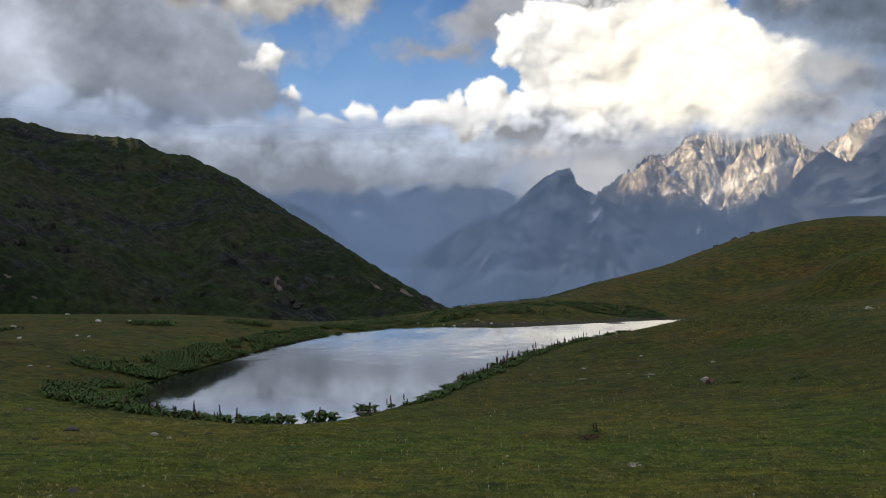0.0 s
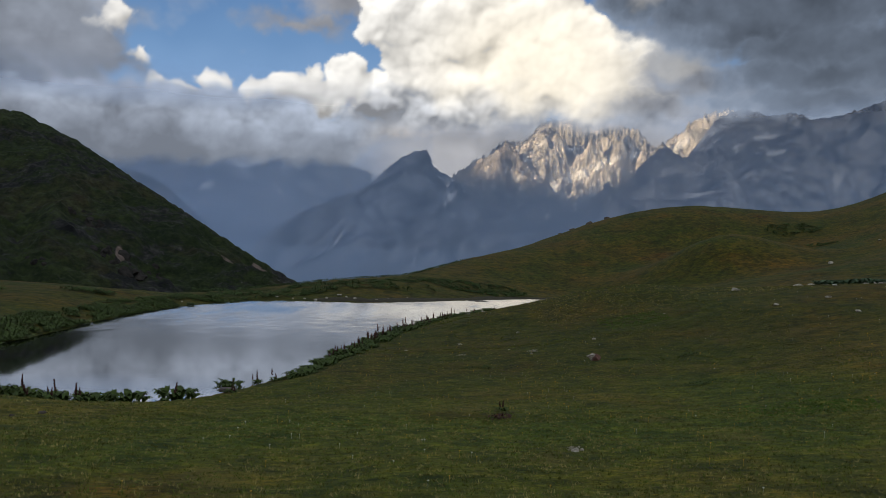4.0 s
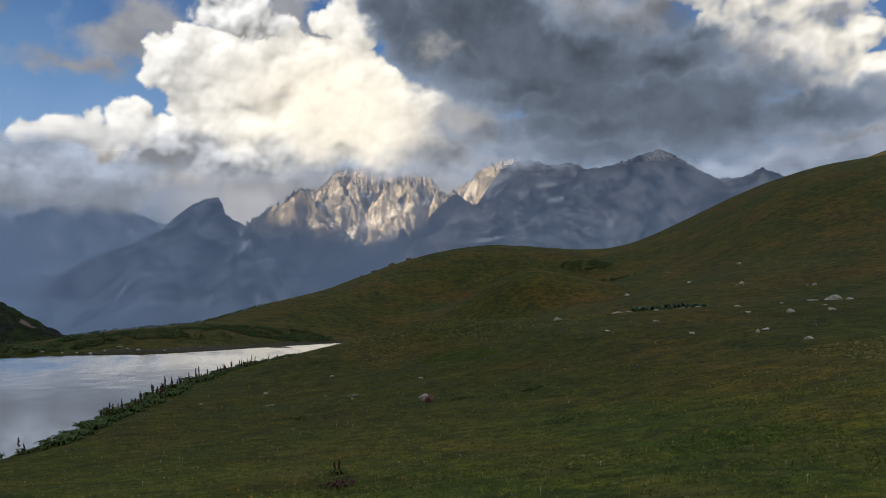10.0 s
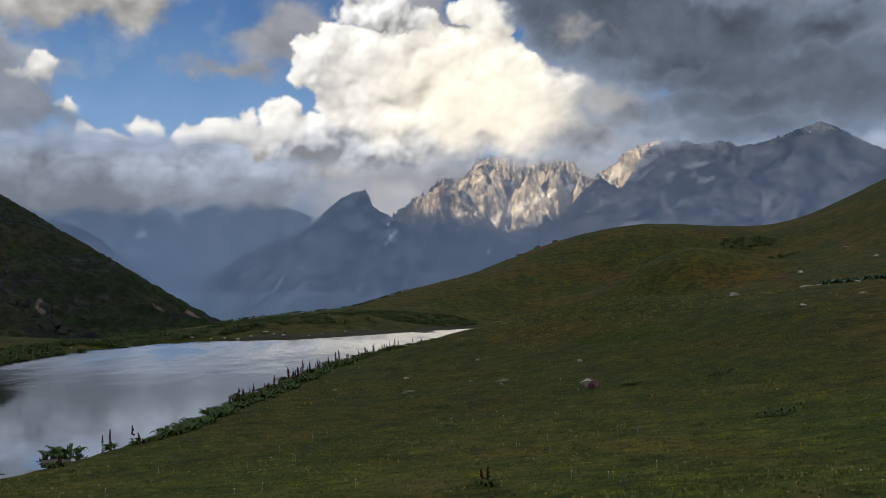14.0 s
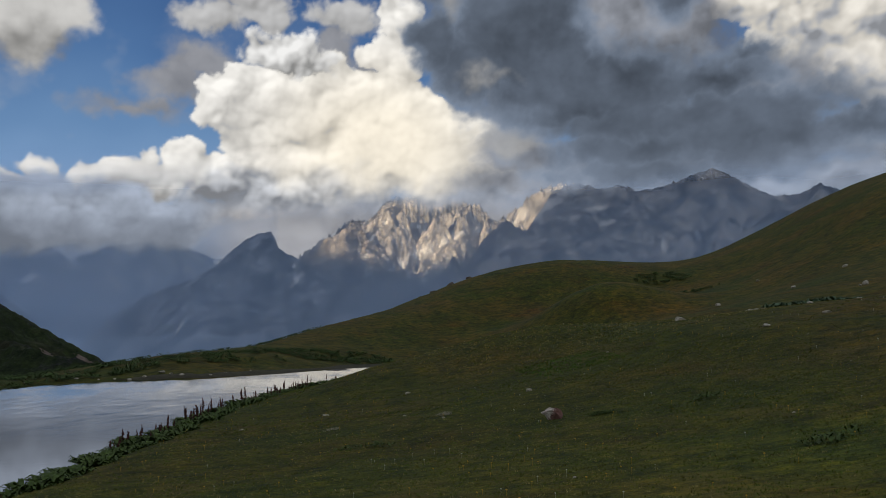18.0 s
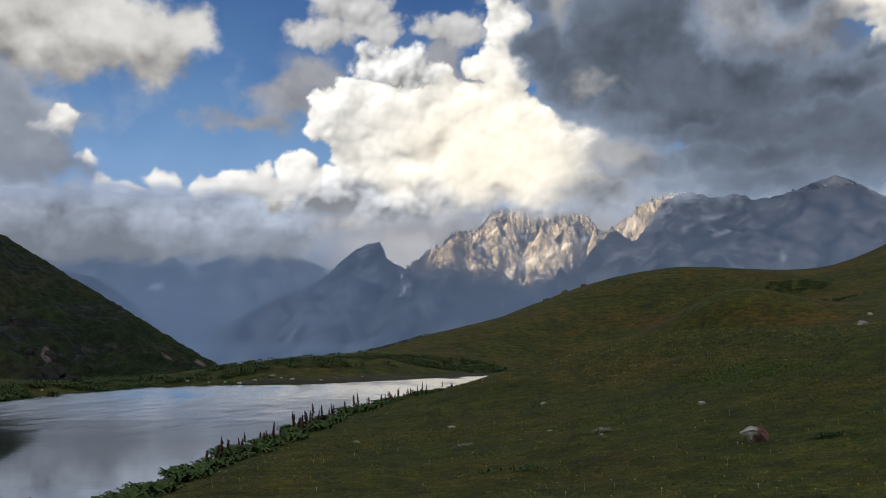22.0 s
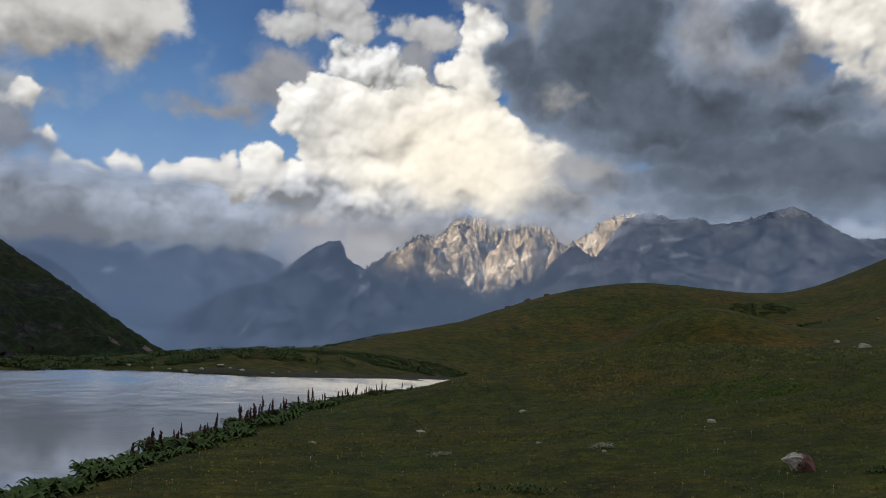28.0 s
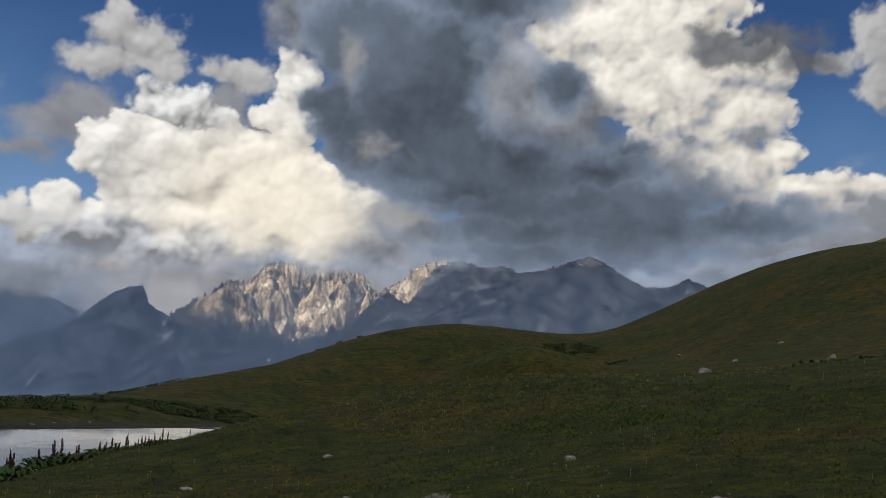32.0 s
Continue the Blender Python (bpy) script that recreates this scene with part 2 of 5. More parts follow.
def range_material(name, dark, light, scale=0.004, below=None, line=0.0, cover=(0.72, 0.70, 0.68)):
    """Bare mountain rock, shade painted in below a line, with snow, scree or painted sun patches as cover."""
    m, nt, bsdf = material(name, 0.95)
    col = ramp(nt, noise_at(nt, scale * 1.4, 11, 0.72, (1.5, 1.5, 0.45)), [(0.41, dark), (0.60, light)])
    # painted shade: the lower slopes take a darker, bluer colour
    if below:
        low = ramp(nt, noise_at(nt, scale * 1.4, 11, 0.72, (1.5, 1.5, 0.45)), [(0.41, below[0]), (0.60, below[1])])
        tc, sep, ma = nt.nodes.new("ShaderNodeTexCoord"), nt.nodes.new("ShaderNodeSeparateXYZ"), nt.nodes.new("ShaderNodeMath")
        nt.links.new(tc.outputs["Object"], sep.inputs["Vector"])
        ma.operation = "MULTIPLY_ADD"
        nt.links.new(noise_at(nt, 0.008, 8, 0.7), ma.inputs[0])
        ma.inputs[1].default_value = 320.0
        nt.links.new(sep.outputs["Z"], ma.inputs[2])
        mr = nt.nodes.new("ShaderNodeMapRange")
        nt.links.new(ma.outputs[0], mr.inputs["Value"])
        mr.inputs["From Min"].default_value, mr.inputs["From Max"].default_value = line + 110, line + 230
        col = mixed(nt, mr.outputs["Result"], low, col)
    grain = ramp(nt, noise_at(nt, scale * 5, 10, 0.78, (1.5, 1.5, 0.5)), [(0.34, (0.45, 0.47, 0.50)), (0.52, (1, 1, 1)), (0.68, (2.0, 1.9, 1.8))])
    col = mixed(nt, 1.0, col, grain, "MULTIPLY")
    at, ma = nt.nodes.new("ShaderNodeAttribute"), nt.nodes.new("ShaderNodeMath")
    at.attribute_name, ma.operation = "cover", "MULTIPLY_ADD"
    nt.links.new(noise_at(nt, scale * 9, 9, 0.75), ma.inputs[0])
    ma.inputs[1].default_value = 1.6
    nt.links.new(at.outputs["Fac"], ma.inputs[2])
    half = node(nt, "ShaderNodeMath", )
    half.operation = "MULTIPLY"
    half.inputs[1].default_value = 0.5
    nt.links.new(ma.outputs[0], half.inputs[0])
    white = ramp(nt, half.outputs[0], [(0.67, (0, 0, 0)), (0.83, (1, 1, 1))])
    pale = ramp(nt, noise_at(nt, scale * 3, 8, 0.7), [(0.30, tuple(c * 0.80 for c in cover)), (0.65, cover)])
    nt.links.new(mixed(nt, white, col, pale), bsdf.inputs["Base Color"])
    bumped(nt, bsdf, noise_at(nt, scale * 5, 10, 0.75), 0.55, 30.0)
    return m


def plain(name, colour, rough=0.9, vary=0.25, scale=8.0):
    """A matt natural surface whose colour varies a little."""
    m, nt, bsdf = material(name, rough)
    lo, hi = tuple(c * (1 - vary) for c in colour), tuple(c * (1 + vary) for c in colour)
    nt.links.new(ramp(nt, noise_at(nt, scale, 6, 0.65), [(0.3, lo), (0.7, hi)]), bsdf.inputs["Base Color"])
    return m


def water_material():
    m, nt, bsdf = material("still lake water", 0.10)
    bsdf.inputs["Base Color"].default_value = (0.012, 0.014, 0.012, 1)
    bsdf.inputs["Specular IOR Level"].default_value = 0.5
    bsdf.inputs["IOR"].default_value = 1.33
    bsdf.inputs["Coat Weight"].default_value, bsdf.inputs["Coat Roughness"].default_value, bsdf.inputs["Coat IOR"].default_value = 1.0, 0.10, 16.0
    # the breeze ruffles the open water, the near bay lies calm
    tc, sep = nt.nodes.new("ShaderNodeTexCoord"), nt.nodes.new("ShaderNodeSeparateXYZ")
    nt.links.new(tc.outputs["Object"], sep.inputs["Vector"])

    def along(lo, hi, a, b):
        mr = nt.nodes.new("ShaderNodeMapRange")
        mr.interpolation_type = "SMOOTHSTEP"
        nt.links.new(sep.outputs["Y"], mr.inputs["Value"])
        for k, v in zip(("From Min", "From Max", "To Min", "To Max"), (lo, hi, a, b)):
            mr.inputs[k].default_value = v
        return mr.outputs["Result"]

    rough = along(48.0, 75.0, 0.03, 0.14)
    nt.links.new(rough, bsdf.inputs["Roughness"])
    nt.links.new(rough, bsdf.inputs["Coat Roughness"])
    b = node(nt, "ShaderNodeBump", Distance=0.05)
    nt.links.new(along(46.0, 70.0, 0.015, 0.05), b.inputs["Strength"])
    nt.links.new(noise_at(nt, 1.6, 4, 0.55, (0.55, 1, 1)), b.inputs["Height"])
    for k in ("Normal", "Coat Normal"):
        nt.links.new(b.outputs["Normal"], bsdf.inputs[k])
    return m


TURF, MOUNTAINSIDE, WATER = grass_material(), far_grass_material(), water_material()
# part of the haze is put into these two colours: bluer, paler farther off
FAR_ROCK = range_material("far rock tinted for haze", (0.085, 0.105, 0.130), (0.270, 0.285, 0.310), 0.004, cover=(0.62, 0.62, 0.62))
MID_ROCK = range_material("mountain rock tinted for haze", (0.050, 0.066, 0.085), (0.230, 0.250, 0.280), 0.005, cover=(0.60, 0.60, 0.60))
DARK_ROCK = range_material("dark slate massif rock", (0.050, 0.055, 0.065), (0.300, 0.285, 0.270), 0.005, cover=(0.60, 0.57, 0.53))
# pale sunlit tops, with the shade on lower slopes painted in below the line
SHADED_GRANITE = range_material("pale granite", (0.17, 0.17, 0.17), (0.56, 0.52, 0.47), 0.008, ((0.050, 0.064, 0.084), (0.220, 0.235, 0.255)), 290, cover=(0.92, 0.90, 0.86))


# ---- sky with its clouds ----
# Each puff: azimuth, elevation, half width and half height, in degrees.
SHEET = [(-35.0, 13.0, 14.0, 6.2), (-27.4, 9.8, 6.5, 2.8), (-46, 16, 12, 6), (-37.4, 8.9, 9.4, 3.2), (-37.9, 12.6, 7.4, 6.8), (-54, 20, 16, 9), (-60, 10, 14, 8), (-40, 25, 14, 6), (-20, 36, 24, 6), (30, 40, 30, 7), (56, 32, 12, 8), (-58, 34, 14, 9)]
GREY = [(-29.1, 13.2, 6.6, 3.7), (-24.6, 12.0, 3.6, 2.2), (-30.3, 10.1, 4.8, 2.7), (-22.3, 11.2, 2.6, 1.3), (-29.7, 15.5, 4.3, 1.5)]
LIT = [(-22.7, 19.4, 7.7, 3.3), (-17.5, 19.2, 4.2, 2.6), (-28.8, 19.3, 5.1, 2.9), (-14.8, 20.2, 2.2, 2.0), (-27.8, 22.7, 8.4, 2.9)]
PUFFS = [(-10.6, 10.5, 1.7, 1.3), (-12.7, 9.9, 1.5, 1.0), (-9.6, 11.3, 0.9, 0.9), (-16.0, 10.4, 1.1, 0.7), (-19.8, 10.2, 0.9, 0.5), (-22.2, 13.9, 1.0, 0.8), (-23.2, 13.3, 0.9, 0.7), (-20.6, 11.7, 0.8, 0.5), (-17.9, 9.7, 1.6, 0.7), (-8.6, 9.8, 1.6, 1.2)]
BANK = [(-25.7, 6.9, 7.7, 3.0), (-19.6, 7.8, 4.5, 2.7), (-15.7, 8.0, 3.1, 2.4), (-11.7, 7.8, 3.8, 2.3), (-8.9, 7.1, 4.6, 2.0), (-4.8, 7.4, 4.7, 2.1),
        (-14.3, 5.6, 14.5, 2.2), (-3.4, 5.9, 8.6, 1.9), (2.0, 7.8, 11, 2.4), (-36, 7, 12, 4), (14, 7.8, 10, 2.8), (30, 8.4, 14, 2.6), (44, 8.4, 12, 3.0)]
SHADE = [(-6.2, 17.9, 3.2, 1.2), (3.1, 19.1, 1.6, 1.8), (4.9, 17.8, 1.1, 1.1), (-8.0, 16.5, 2.6, 0.9), (-9.2, 15.1, 2.2, 0.9), (-7.5, 16.6, 1.8, 1.5), (-10.5, 14.7, 3.6, 0.8)]
PALE = [(-3.6, 22.7, 3.1, 1.5), (-4.9, 20.9, 2.8, 1.1), (3.2, 21.5, 2.2, 1.1), (-1.3, 21.4, 1.5, 1.2), (4.3, 20.7, 1.3, 0.9), (46.9, 23.5, 1.8, 1.7), (47.2, 20.5, 1.5, 1.7), (44.6, 22.5, 1.7, 1.0)]
HEAP = [(-4.7, 15.6, 2.1, 2.1), (-2.0, 13.3, 3.0, 2.0), (-7.1, 11.2, 1.6, 1.8), (-5.0, 10.2, 3.6, 1.7), (-0.6, 15.1, 4.5, 3.1), (4.2, 15.1, 4.1, 3.0), (5.6, 12.3, 5.7, 3.1), (9.8, 12.8, 4.7, 3.1), (12.9, 12.0, 4.2, 2.8), (7.7, 14.7, 2.9, 2.6), (14.9, 12.7, 2.0, 1.2),
        (7.3, 21.1, 1.5, 2.4), (7.2, 18.4, 1.7, 2.2), (5.4, 18.6, 1.0, 0.8), (1.1, 9.8, 9.2, 1.6), (-3.3, 16.9, 2.1, 1.4), (1.7, 17.3, 2.4, 1.9), (9.6, 10.6, 5.8, 1.5), (14.2, 10.7, 3.8, 1.6), (15.6, 12.5, 3.2, 1.7), (16.4, 10.8, 3.0, 1.4), (1.0, 11.5, 6, 2)]
HEAD = [(-1.0, 18.9, 2.6, 1.4), (0.9, 18.4, 2.2, 1.2)]
WHITE = [(31.8, 25.1, 7.4, 3.2), (33.7, 21.8, 6.5, 3.2), (36.3, 18.7, 5.6, 2.5), (26.6, 25.3, 2.8, 2.2), (37.4, 16.1, 4.0, 2.2), (36.1, 26.2, 3.8, 1.5), (41.2, 14.1, 4.8, 1.8), (45.9, 13.9, 1.8, 1.0), (43.8, 13.0, 3.6, 1.5), (41.1, 16.8, 1.3, 0.9), (40.4, 19.8, 1.1, 1.4), (40.0, 22.0, 2.1, 2.1),
         (32.2, 28.9, 6.1, 3.2), (54, 11, 8, 2.5), (43.1, 12.0, 7.1, 1.6)]
FILL = [(28.7, 11.8, 14.3, 1.9), (39.7, 12.0, 7.5, 2.0), (32.0, 15.2, 5.4, 2.9), (25.9, 19.4, 5.2, 3.6), (44.7, 11.4, 3.8, 1.4), (15.5, 16.5, 3.5, 3.0), (8.7, 25.2, 3.6, 2.9), (7.2, 24.6, 2.2, 2.0), (14.2, 25.0, 7.0, 4.7), (20.4, 25.3, 4.1, 3.6), (22.6, 21.6, 4.0, 4.4), (19, 29, 10, 5), (24, 11, 9, 2.4), (16, 11.8, 4, 2.2), (15, 10, 5, 1.5)]
DARK = [(16.0, 21.8, 5.3, 4.5), (17.0, 18.8, 4.8, 4.1), (20.8, 16.3, 9.1, 3.1), (27.2, 13.7, 12.6, 2.3), (24.3, 11.9, 8.4, 1.8), (26.6, 22.0, 2.3, 1.9), (31.0, 17.7, 2.8, 1.2), (10.3, 19.9, 2.6, 2.7), (12.2, 18.1, 2.8, 2.7), (28.7, 16.3, 5.1, 1.9), (17.6, 24.6, 4.2, 2.6), (12.5, 24.5, 5.5, 3.6), (30, 12.4, 11, 2.0), (38, 12.6, 5.5, 1.5), (20, 28, 6, 3), (24.5, 10.6, 8.0, 1.6), (30, 11.2, 8, 1.5)]
GLEAM = [(10.9, 22.9, 0.7, 1.3), (13.5, 17.4, 1.2, 0.5), (15.2, 12.7, 1.6, 0.8)]
WISP = [(39.4, 23.8, 4.9, 1.4), (36.8, 24.6, 2.2, 1.1), (42.9, 22.5, 2.4, 1.1)]
# Where the cloud comes down over the summits: azimuth and elevation of its lower edge.
CLOUD_FOOT = [(-60, 4.6), (-21.5, 4.9), (-17.9, 5.1), (-14, 5.2), (-10.4, 5.7), (-6.8, 5.8), (-4.8, 7.2), (-2, 8.3), (1, 8.3), (3, 8.3), (5.3, 8.5), (10, 8.6), (13.6, 8.6), (15, 9.0), (16.4, 9.5), (19, 9.6), (22.7, 9.6), (26, 9.95), (28.8, 10.45), (31, 10.4), (60, 10.2)]


def cells(x, y, seed):
    """Distance to the nearest of points strewn one to a unit square."""
    ix, iy = np.floor(x), np.floor(y)
    best = np.full(x.shape, 9.0)
    for i in (-1, 0, 1):
        for j in (-1, 0, 1):
            cx, cy = ix + i, iy + j
            best = np.minimum(best, (cx + hash_grid(cx, cy, seed) - x) ** 2 + (cy + hash_grid(cx, cy, seed + 57) - y) ** 2)
    return np.sqrt(best)


def blurred(f, n):
    """Box blur, twice."""
    for _ in range(2):
        for axis in (0, 1):
            pad = np.concatenate([np.repeat(f.take([0], axis), n + 1, axis), f, np.repeat(f.take([-1], axis), n, axis)], axis)
            c = np.cumsum(pad, axis)
            size = f.shape[axis]
            f = (np.take(c, np.arange(2 * n + 1, 2 * n + 1 + size), axis) - np.take(c, np.arange(0, size), axis)) / (2 * n + 1)
    return f


def painted_sky(azs, els):
    """The radiance of the sky and its clouds over a grid of directions."""
    az, el = np.meshgrid(azs, els, indexing="ij")
    da, de = azs[1] - azs[0], els[1] - els[0]
    big = fbm(az * 0.16, el * 0.22, 3, 51)
    mid = fbm(az * 0.42, el * 0.5, 4, 41)
    fine = fbm(az * 1.3, el * 1.5, 4, 61)
    warp_a, warp_e = fbm(az * 0.6, el * 0.65, 5, 11), fbm(az * 0.6, el * 0.65, 5, 21)
    # cauliflower relief: round heads upon round heads
    ka, ke = az + 0.45 * warp_a, el + 0.40 * warp_e
    relief = sum(w * np.clip(1 - 1.05 * cells(ka * f + 3.1 * k, ke * f * 1.1 + 7.7 * k, 70 + k) ** 1.6, -0.3, 1) for k, (w, f) in enumerate(((0.52, 0.42), (0.27, 0.95), (0.14, 2.1), (0.07, 4.3))))
    relief = relief - relief.mean()

    def body(items, bump=0.0, wobble=1.0):
        """Degrees by which each direction lies inside a cloud of these puffs."""
        wx, wy = az + wobble * 0.55 * warp_a, el + wobble * 0.45 * warp_e
        d = np.full(az.shape, -9.0)
        for a, e, ra, re in items:
            d = np.maximum(d, (1 - np.hypot((wx - a) / ra, (wy - e) / re)) * min(ra, re))
        return d + bump * relief

    def towards(h, a, e):
        """How much higher h is here than that many degrees up the light."""
        return h - np.roll(h, (-int(round(a / da)), -int(round(e / de))), (0, 1))

    def sculpted(d, bump):
        """Light and shade on a piled cloud, lit from above and to the left."""
        h = np.minimum(np.maximum(d, -0.5), 1.6) * 0.7 + bump * relief
        soft = blurred(h, max(1, int(0.12 / da)))
        return 0.30 * np.clip(towards(soft, -0.20, 0.26), -0.7, 0.7) + 0.20 * np.clip(towards(soft, -0.6, 0.9), -1.2, 1.0) + 0.26 * relief

    stops = np.array([[4, 0.34, 0.48, 0.68], [9, 0.24, 0.39, 0.63], [13, 0.150, 0.28, 0.50], [18, 0.085, 0.185, 0.39], [24, 0.042, 0.105, 0.27], [32, 0.02, 0.055, 0.18], [46, 0.018, 0.05, 0.16]])
    col = np.stack([np.interp(el + 1.0 * big, stops[:, 0], stops[:, k]) for k in (1, 2, 3)], -1)

    def lay(cover, tone, tint):
        nonlocal col
        c = np.clip(cover, 0, 1)[..., None]
        col = col * (1 - c) + c * tone[..., None] * np.asarray(tint)

    # thin haze of high cloud that dulls the blue
    lay(0.30 * smooth(0.0, 0.9, mid + 0.5 * big) * smooth(24, 12, el), 0.42 + 0.0 * el, (0.86, 0.98, 1.18))
    # blue-grey sheet to the left and overhead, with paler rifts
    # overhead, out of view, it is brightened to lift the lake's reflection
    d = body(SHEET, 0.8, 1.8)
    lay(smooth(-0.5, 1.6, d + 0.6 * mid), np.clip(0.34 + 0.15 * big + 0.09 * mid + 0.03 * fine + 0.06 * relief + 0.35 * smooth(26, 34, el), 0.18, 0.9), (0.90, 0.98, 1.15))
    # pale lit cloud, grey below
    d = body(LIT, 0.7, 1.4)
    foot = smooth(20.2, 16.6, el + 1.2 * mid)
    lay(smooth(-0.35, 1.0, d + 0.35 * mid), np.clip(0.59 - 0.28 * foot + 0.10 * mid + 0.12 * relief + 0.02 * fine - 0.10 * smooth(-20, -30, az), 0.2, 0.9), (1.0, 0.985, 0.955))
    # white heads that rise out of the low bank
    d = body(PUFFS, 0.9, 0.9)
    lay(smooth(-0.10, 0.22, d + 0.05 * fine), np.clip(0.68 + 1.0 * sculpted(d, 0.9) - 0.26 * smooth(10.4, 9.2, el), 0.34, 0.95), (1.0, 0.975, 0.93))
    # dull grey mass
    d = body(GREY, 0.7, 1.4)
    lay(smooth(-0.3, 0.9, d + 0.3 * mid), np.clip(0.25 + 0.07 * big + 0.05 * mid + 0.06 * relief + 0.015 * fine, 0.15, 0.6), (0.88, 0.98, 1.18))
    # grey veils and pale torn heads above the heap
    d = body(SHADE, 0.5, 1.5)
    lay(0.9 * smooth(-0.35, 0.7, d + 0.25 * mid), np.clip(0.31 + 0.10 * relief + 0.05 * mid, 0.15, 0.6), (0.98, 0.985, 1.04))
    d = body(PALE, 0.9, 1.6)
    lay(smooth(-0.25, 0.5, d + 0.3 * mid + 0.1 * fine), np.clip(0.47 + 0.5 * sculpted(d, 0.9) + 0.05 * mid, 0.22, 0.9), (0.985, 0.985, 0.99))
    # low bank that hides the far summits
    d = body(BANK, 0.7, 1.2)
    rim = smooth(0.6, 0.0, d) * smooth(8.0, 9.6, el) * smooth(-26, -14, az)
    tone = 0.375 + 0.08 * big + 0.06 * mid + 0.015 * fine + 0.38 * sculpted(d, 0.9) * smooth(6.5, 8.5, el) + 0.10 * relief + 0.14 * rim - (0.09 + 0.09 * smooth(-4, -8, az)) * smooth(8.4, 5.4, el) - 0.06 * smooth(-15, -21, az) + 0.16 * smooth(-7, -3, az) * smooth(3.5, 1.5, az) * smooth(7.9, 6.8, el)
    warm = (smooth(-7, -3, az) * smooth(9.6, 7.6, el) * smooth(22, 14, az))[..., None]
    lay(smooth(-0.25, 0.55, d + 0.15 * mid), np.clip(tone, 0.2, 0.95), np.array([0.86, 0.975, 1.19]) * (1 - warm) + np.array([1.02, 0.985, 0.97]) * warm)
    # the great sunlit heap, bright at heart, grey at its foot and in its folds
    d = body(HEAP, 1.0, 1.0)
    heart = smooth(9.0, 1.0, np.hypot((az - 6.2) / 1.35, el - 12.6))
    under = smooth(11.6 - 1.2 * smooth(-4, -8, az), 9.2 - 0.5 * smooth(-4, -8, az), el + 1.0 * mid + 0.3 * relief + 0.9 * smooth(3, 9, az))
    folds = smooth(0.25, 0.75, fbm(az * 0.33 + 5.0, el * 0.45, 4, 91)) * (1 - 0.75 * heart)
    tone = 0.72 + 0.24 * heart + (1.15 - 0.5 * heart) * sculpted(d, 1.0) + 0.05 * mid + 0.02 * fine - 0.32 * under * (1 - 0.35 * heart) - 0.17 * folds
    warm, cool = heart[..., None], np.maximum(under * (1 - 0.6 * heart), smooth(0.62, 0.34, tone))[..., None]
    tint = (np.array([1.04, 0.955, 0.80]) * warm + np.array([1.0, 0.975, 0.925]) * (1 - warm)) * (1 - cool) + np.array([0.94, 0.98, 1.06]) * cool
    lay(smooth(-0.10 - 0.3 * smooth(11.5, 9.5, el), 0.22 + 0.9 * smooth(10, 15, az) + 0.7 * smooth(11.5, 9.5, el), d + 0.04 * fine) * smooth(7.6, 8.8, el + 0.5 * mid), np.clip(tone, 0.24, 1.12), tint)
    # mottled crown on top of it
    d = body(HEAD, 1.1, 1.1)
    lay(smooth(-0.10, 0.35, d + 0.10 * fine), np.clip(0.62 + 1.7 * sculpted(d, 1.1) + 0.05 * fine, 0.28, 1.0), (0.99, 0.985, 0.97))
    # white towers to the right
    d = body(WHITE, 1.1, 1.1)
    glow = smooth(8, 1, np.hypot((az - 32) / 1.2, el - 24.5))
    tone = 0.70 + 0.22 * glow + 1.1 * sculpted(d, 1.1) + 0.05 * mid + 0.02 * fine - 0.34 * smooth(14.8, 11.5, el + 1.2 * mid) - 0.18 * smooth(0.25, 0.75, fbm(az * 0.33 + 5.0, el * 0.45, 4, 93)) + 0.25 * smooth(1.4, 0.4, np.hypot(az - 41.2, el - 16.9))
    cool = smooth(0.66, 0.38, tone)[..., None]
    lay(smooth(-0.10, 0.20, d + 0.04 * fine), np.clip(tone, 0.3, 1.12), np.array([1.02, 0.97, 0.88]) * (1 - cool) + np.array([0.94, 0.98, 1.06]) * cool)
    # grey cloud that joins the heaps to the rain cloud
    d = body(FILL, 0.9, 1.4)
    lay(smooth(-0.5, 1.3, d + 0.35 * mid), np.clip(0.30 + 0.11 * mid + 0.12 * relief + 0.02 * fine + 0.07 * big, 0.16, 0.7), (0.92, 0.98, 1.12))
    # the dark rain cloud
    d = body(DARK, 1.0, 1.5)
    core = smooth(-0.3, 1.7, d + 0.4 * big)
    tone = 0.27 - 0.150 * core + 0.03 * big + 0.028 * mid + 0.038 * relief + 0.006 * fine + 0.03 * smooth(12.2, 10.5, el) + 0.06 * smooth(20, 25, el) * smooth(22, 14, az)
    lay(smooth(-0.6, 0.7, d + 0.3 * mid), np.clip(tone, 0.075, 0.5), (0.81, 1.0, 1.32))
    d = body(GLEAM, 0.4, 1.2)
    lay(0.7 * smooth(-0.5, 0.6, d + 0.3 * mid), np.clip(0.42 + 0.2 * relief, 0.2, 0.8), (1.0, 0.98, 0.95))
    # dusky wisp before the white towers
    d = body(WISP, 0.7, 1.5)
    lay(0.92 * smooth(-0.3, 0.7, d + 0.25 * mid), np.clip(0.15 + 0.10 * relief + 0.03 * mid, 0.06, 0.5), (0.92, 0.99, 1.12))
    return az, el, np.clip(col, 0, 2), mid, fine


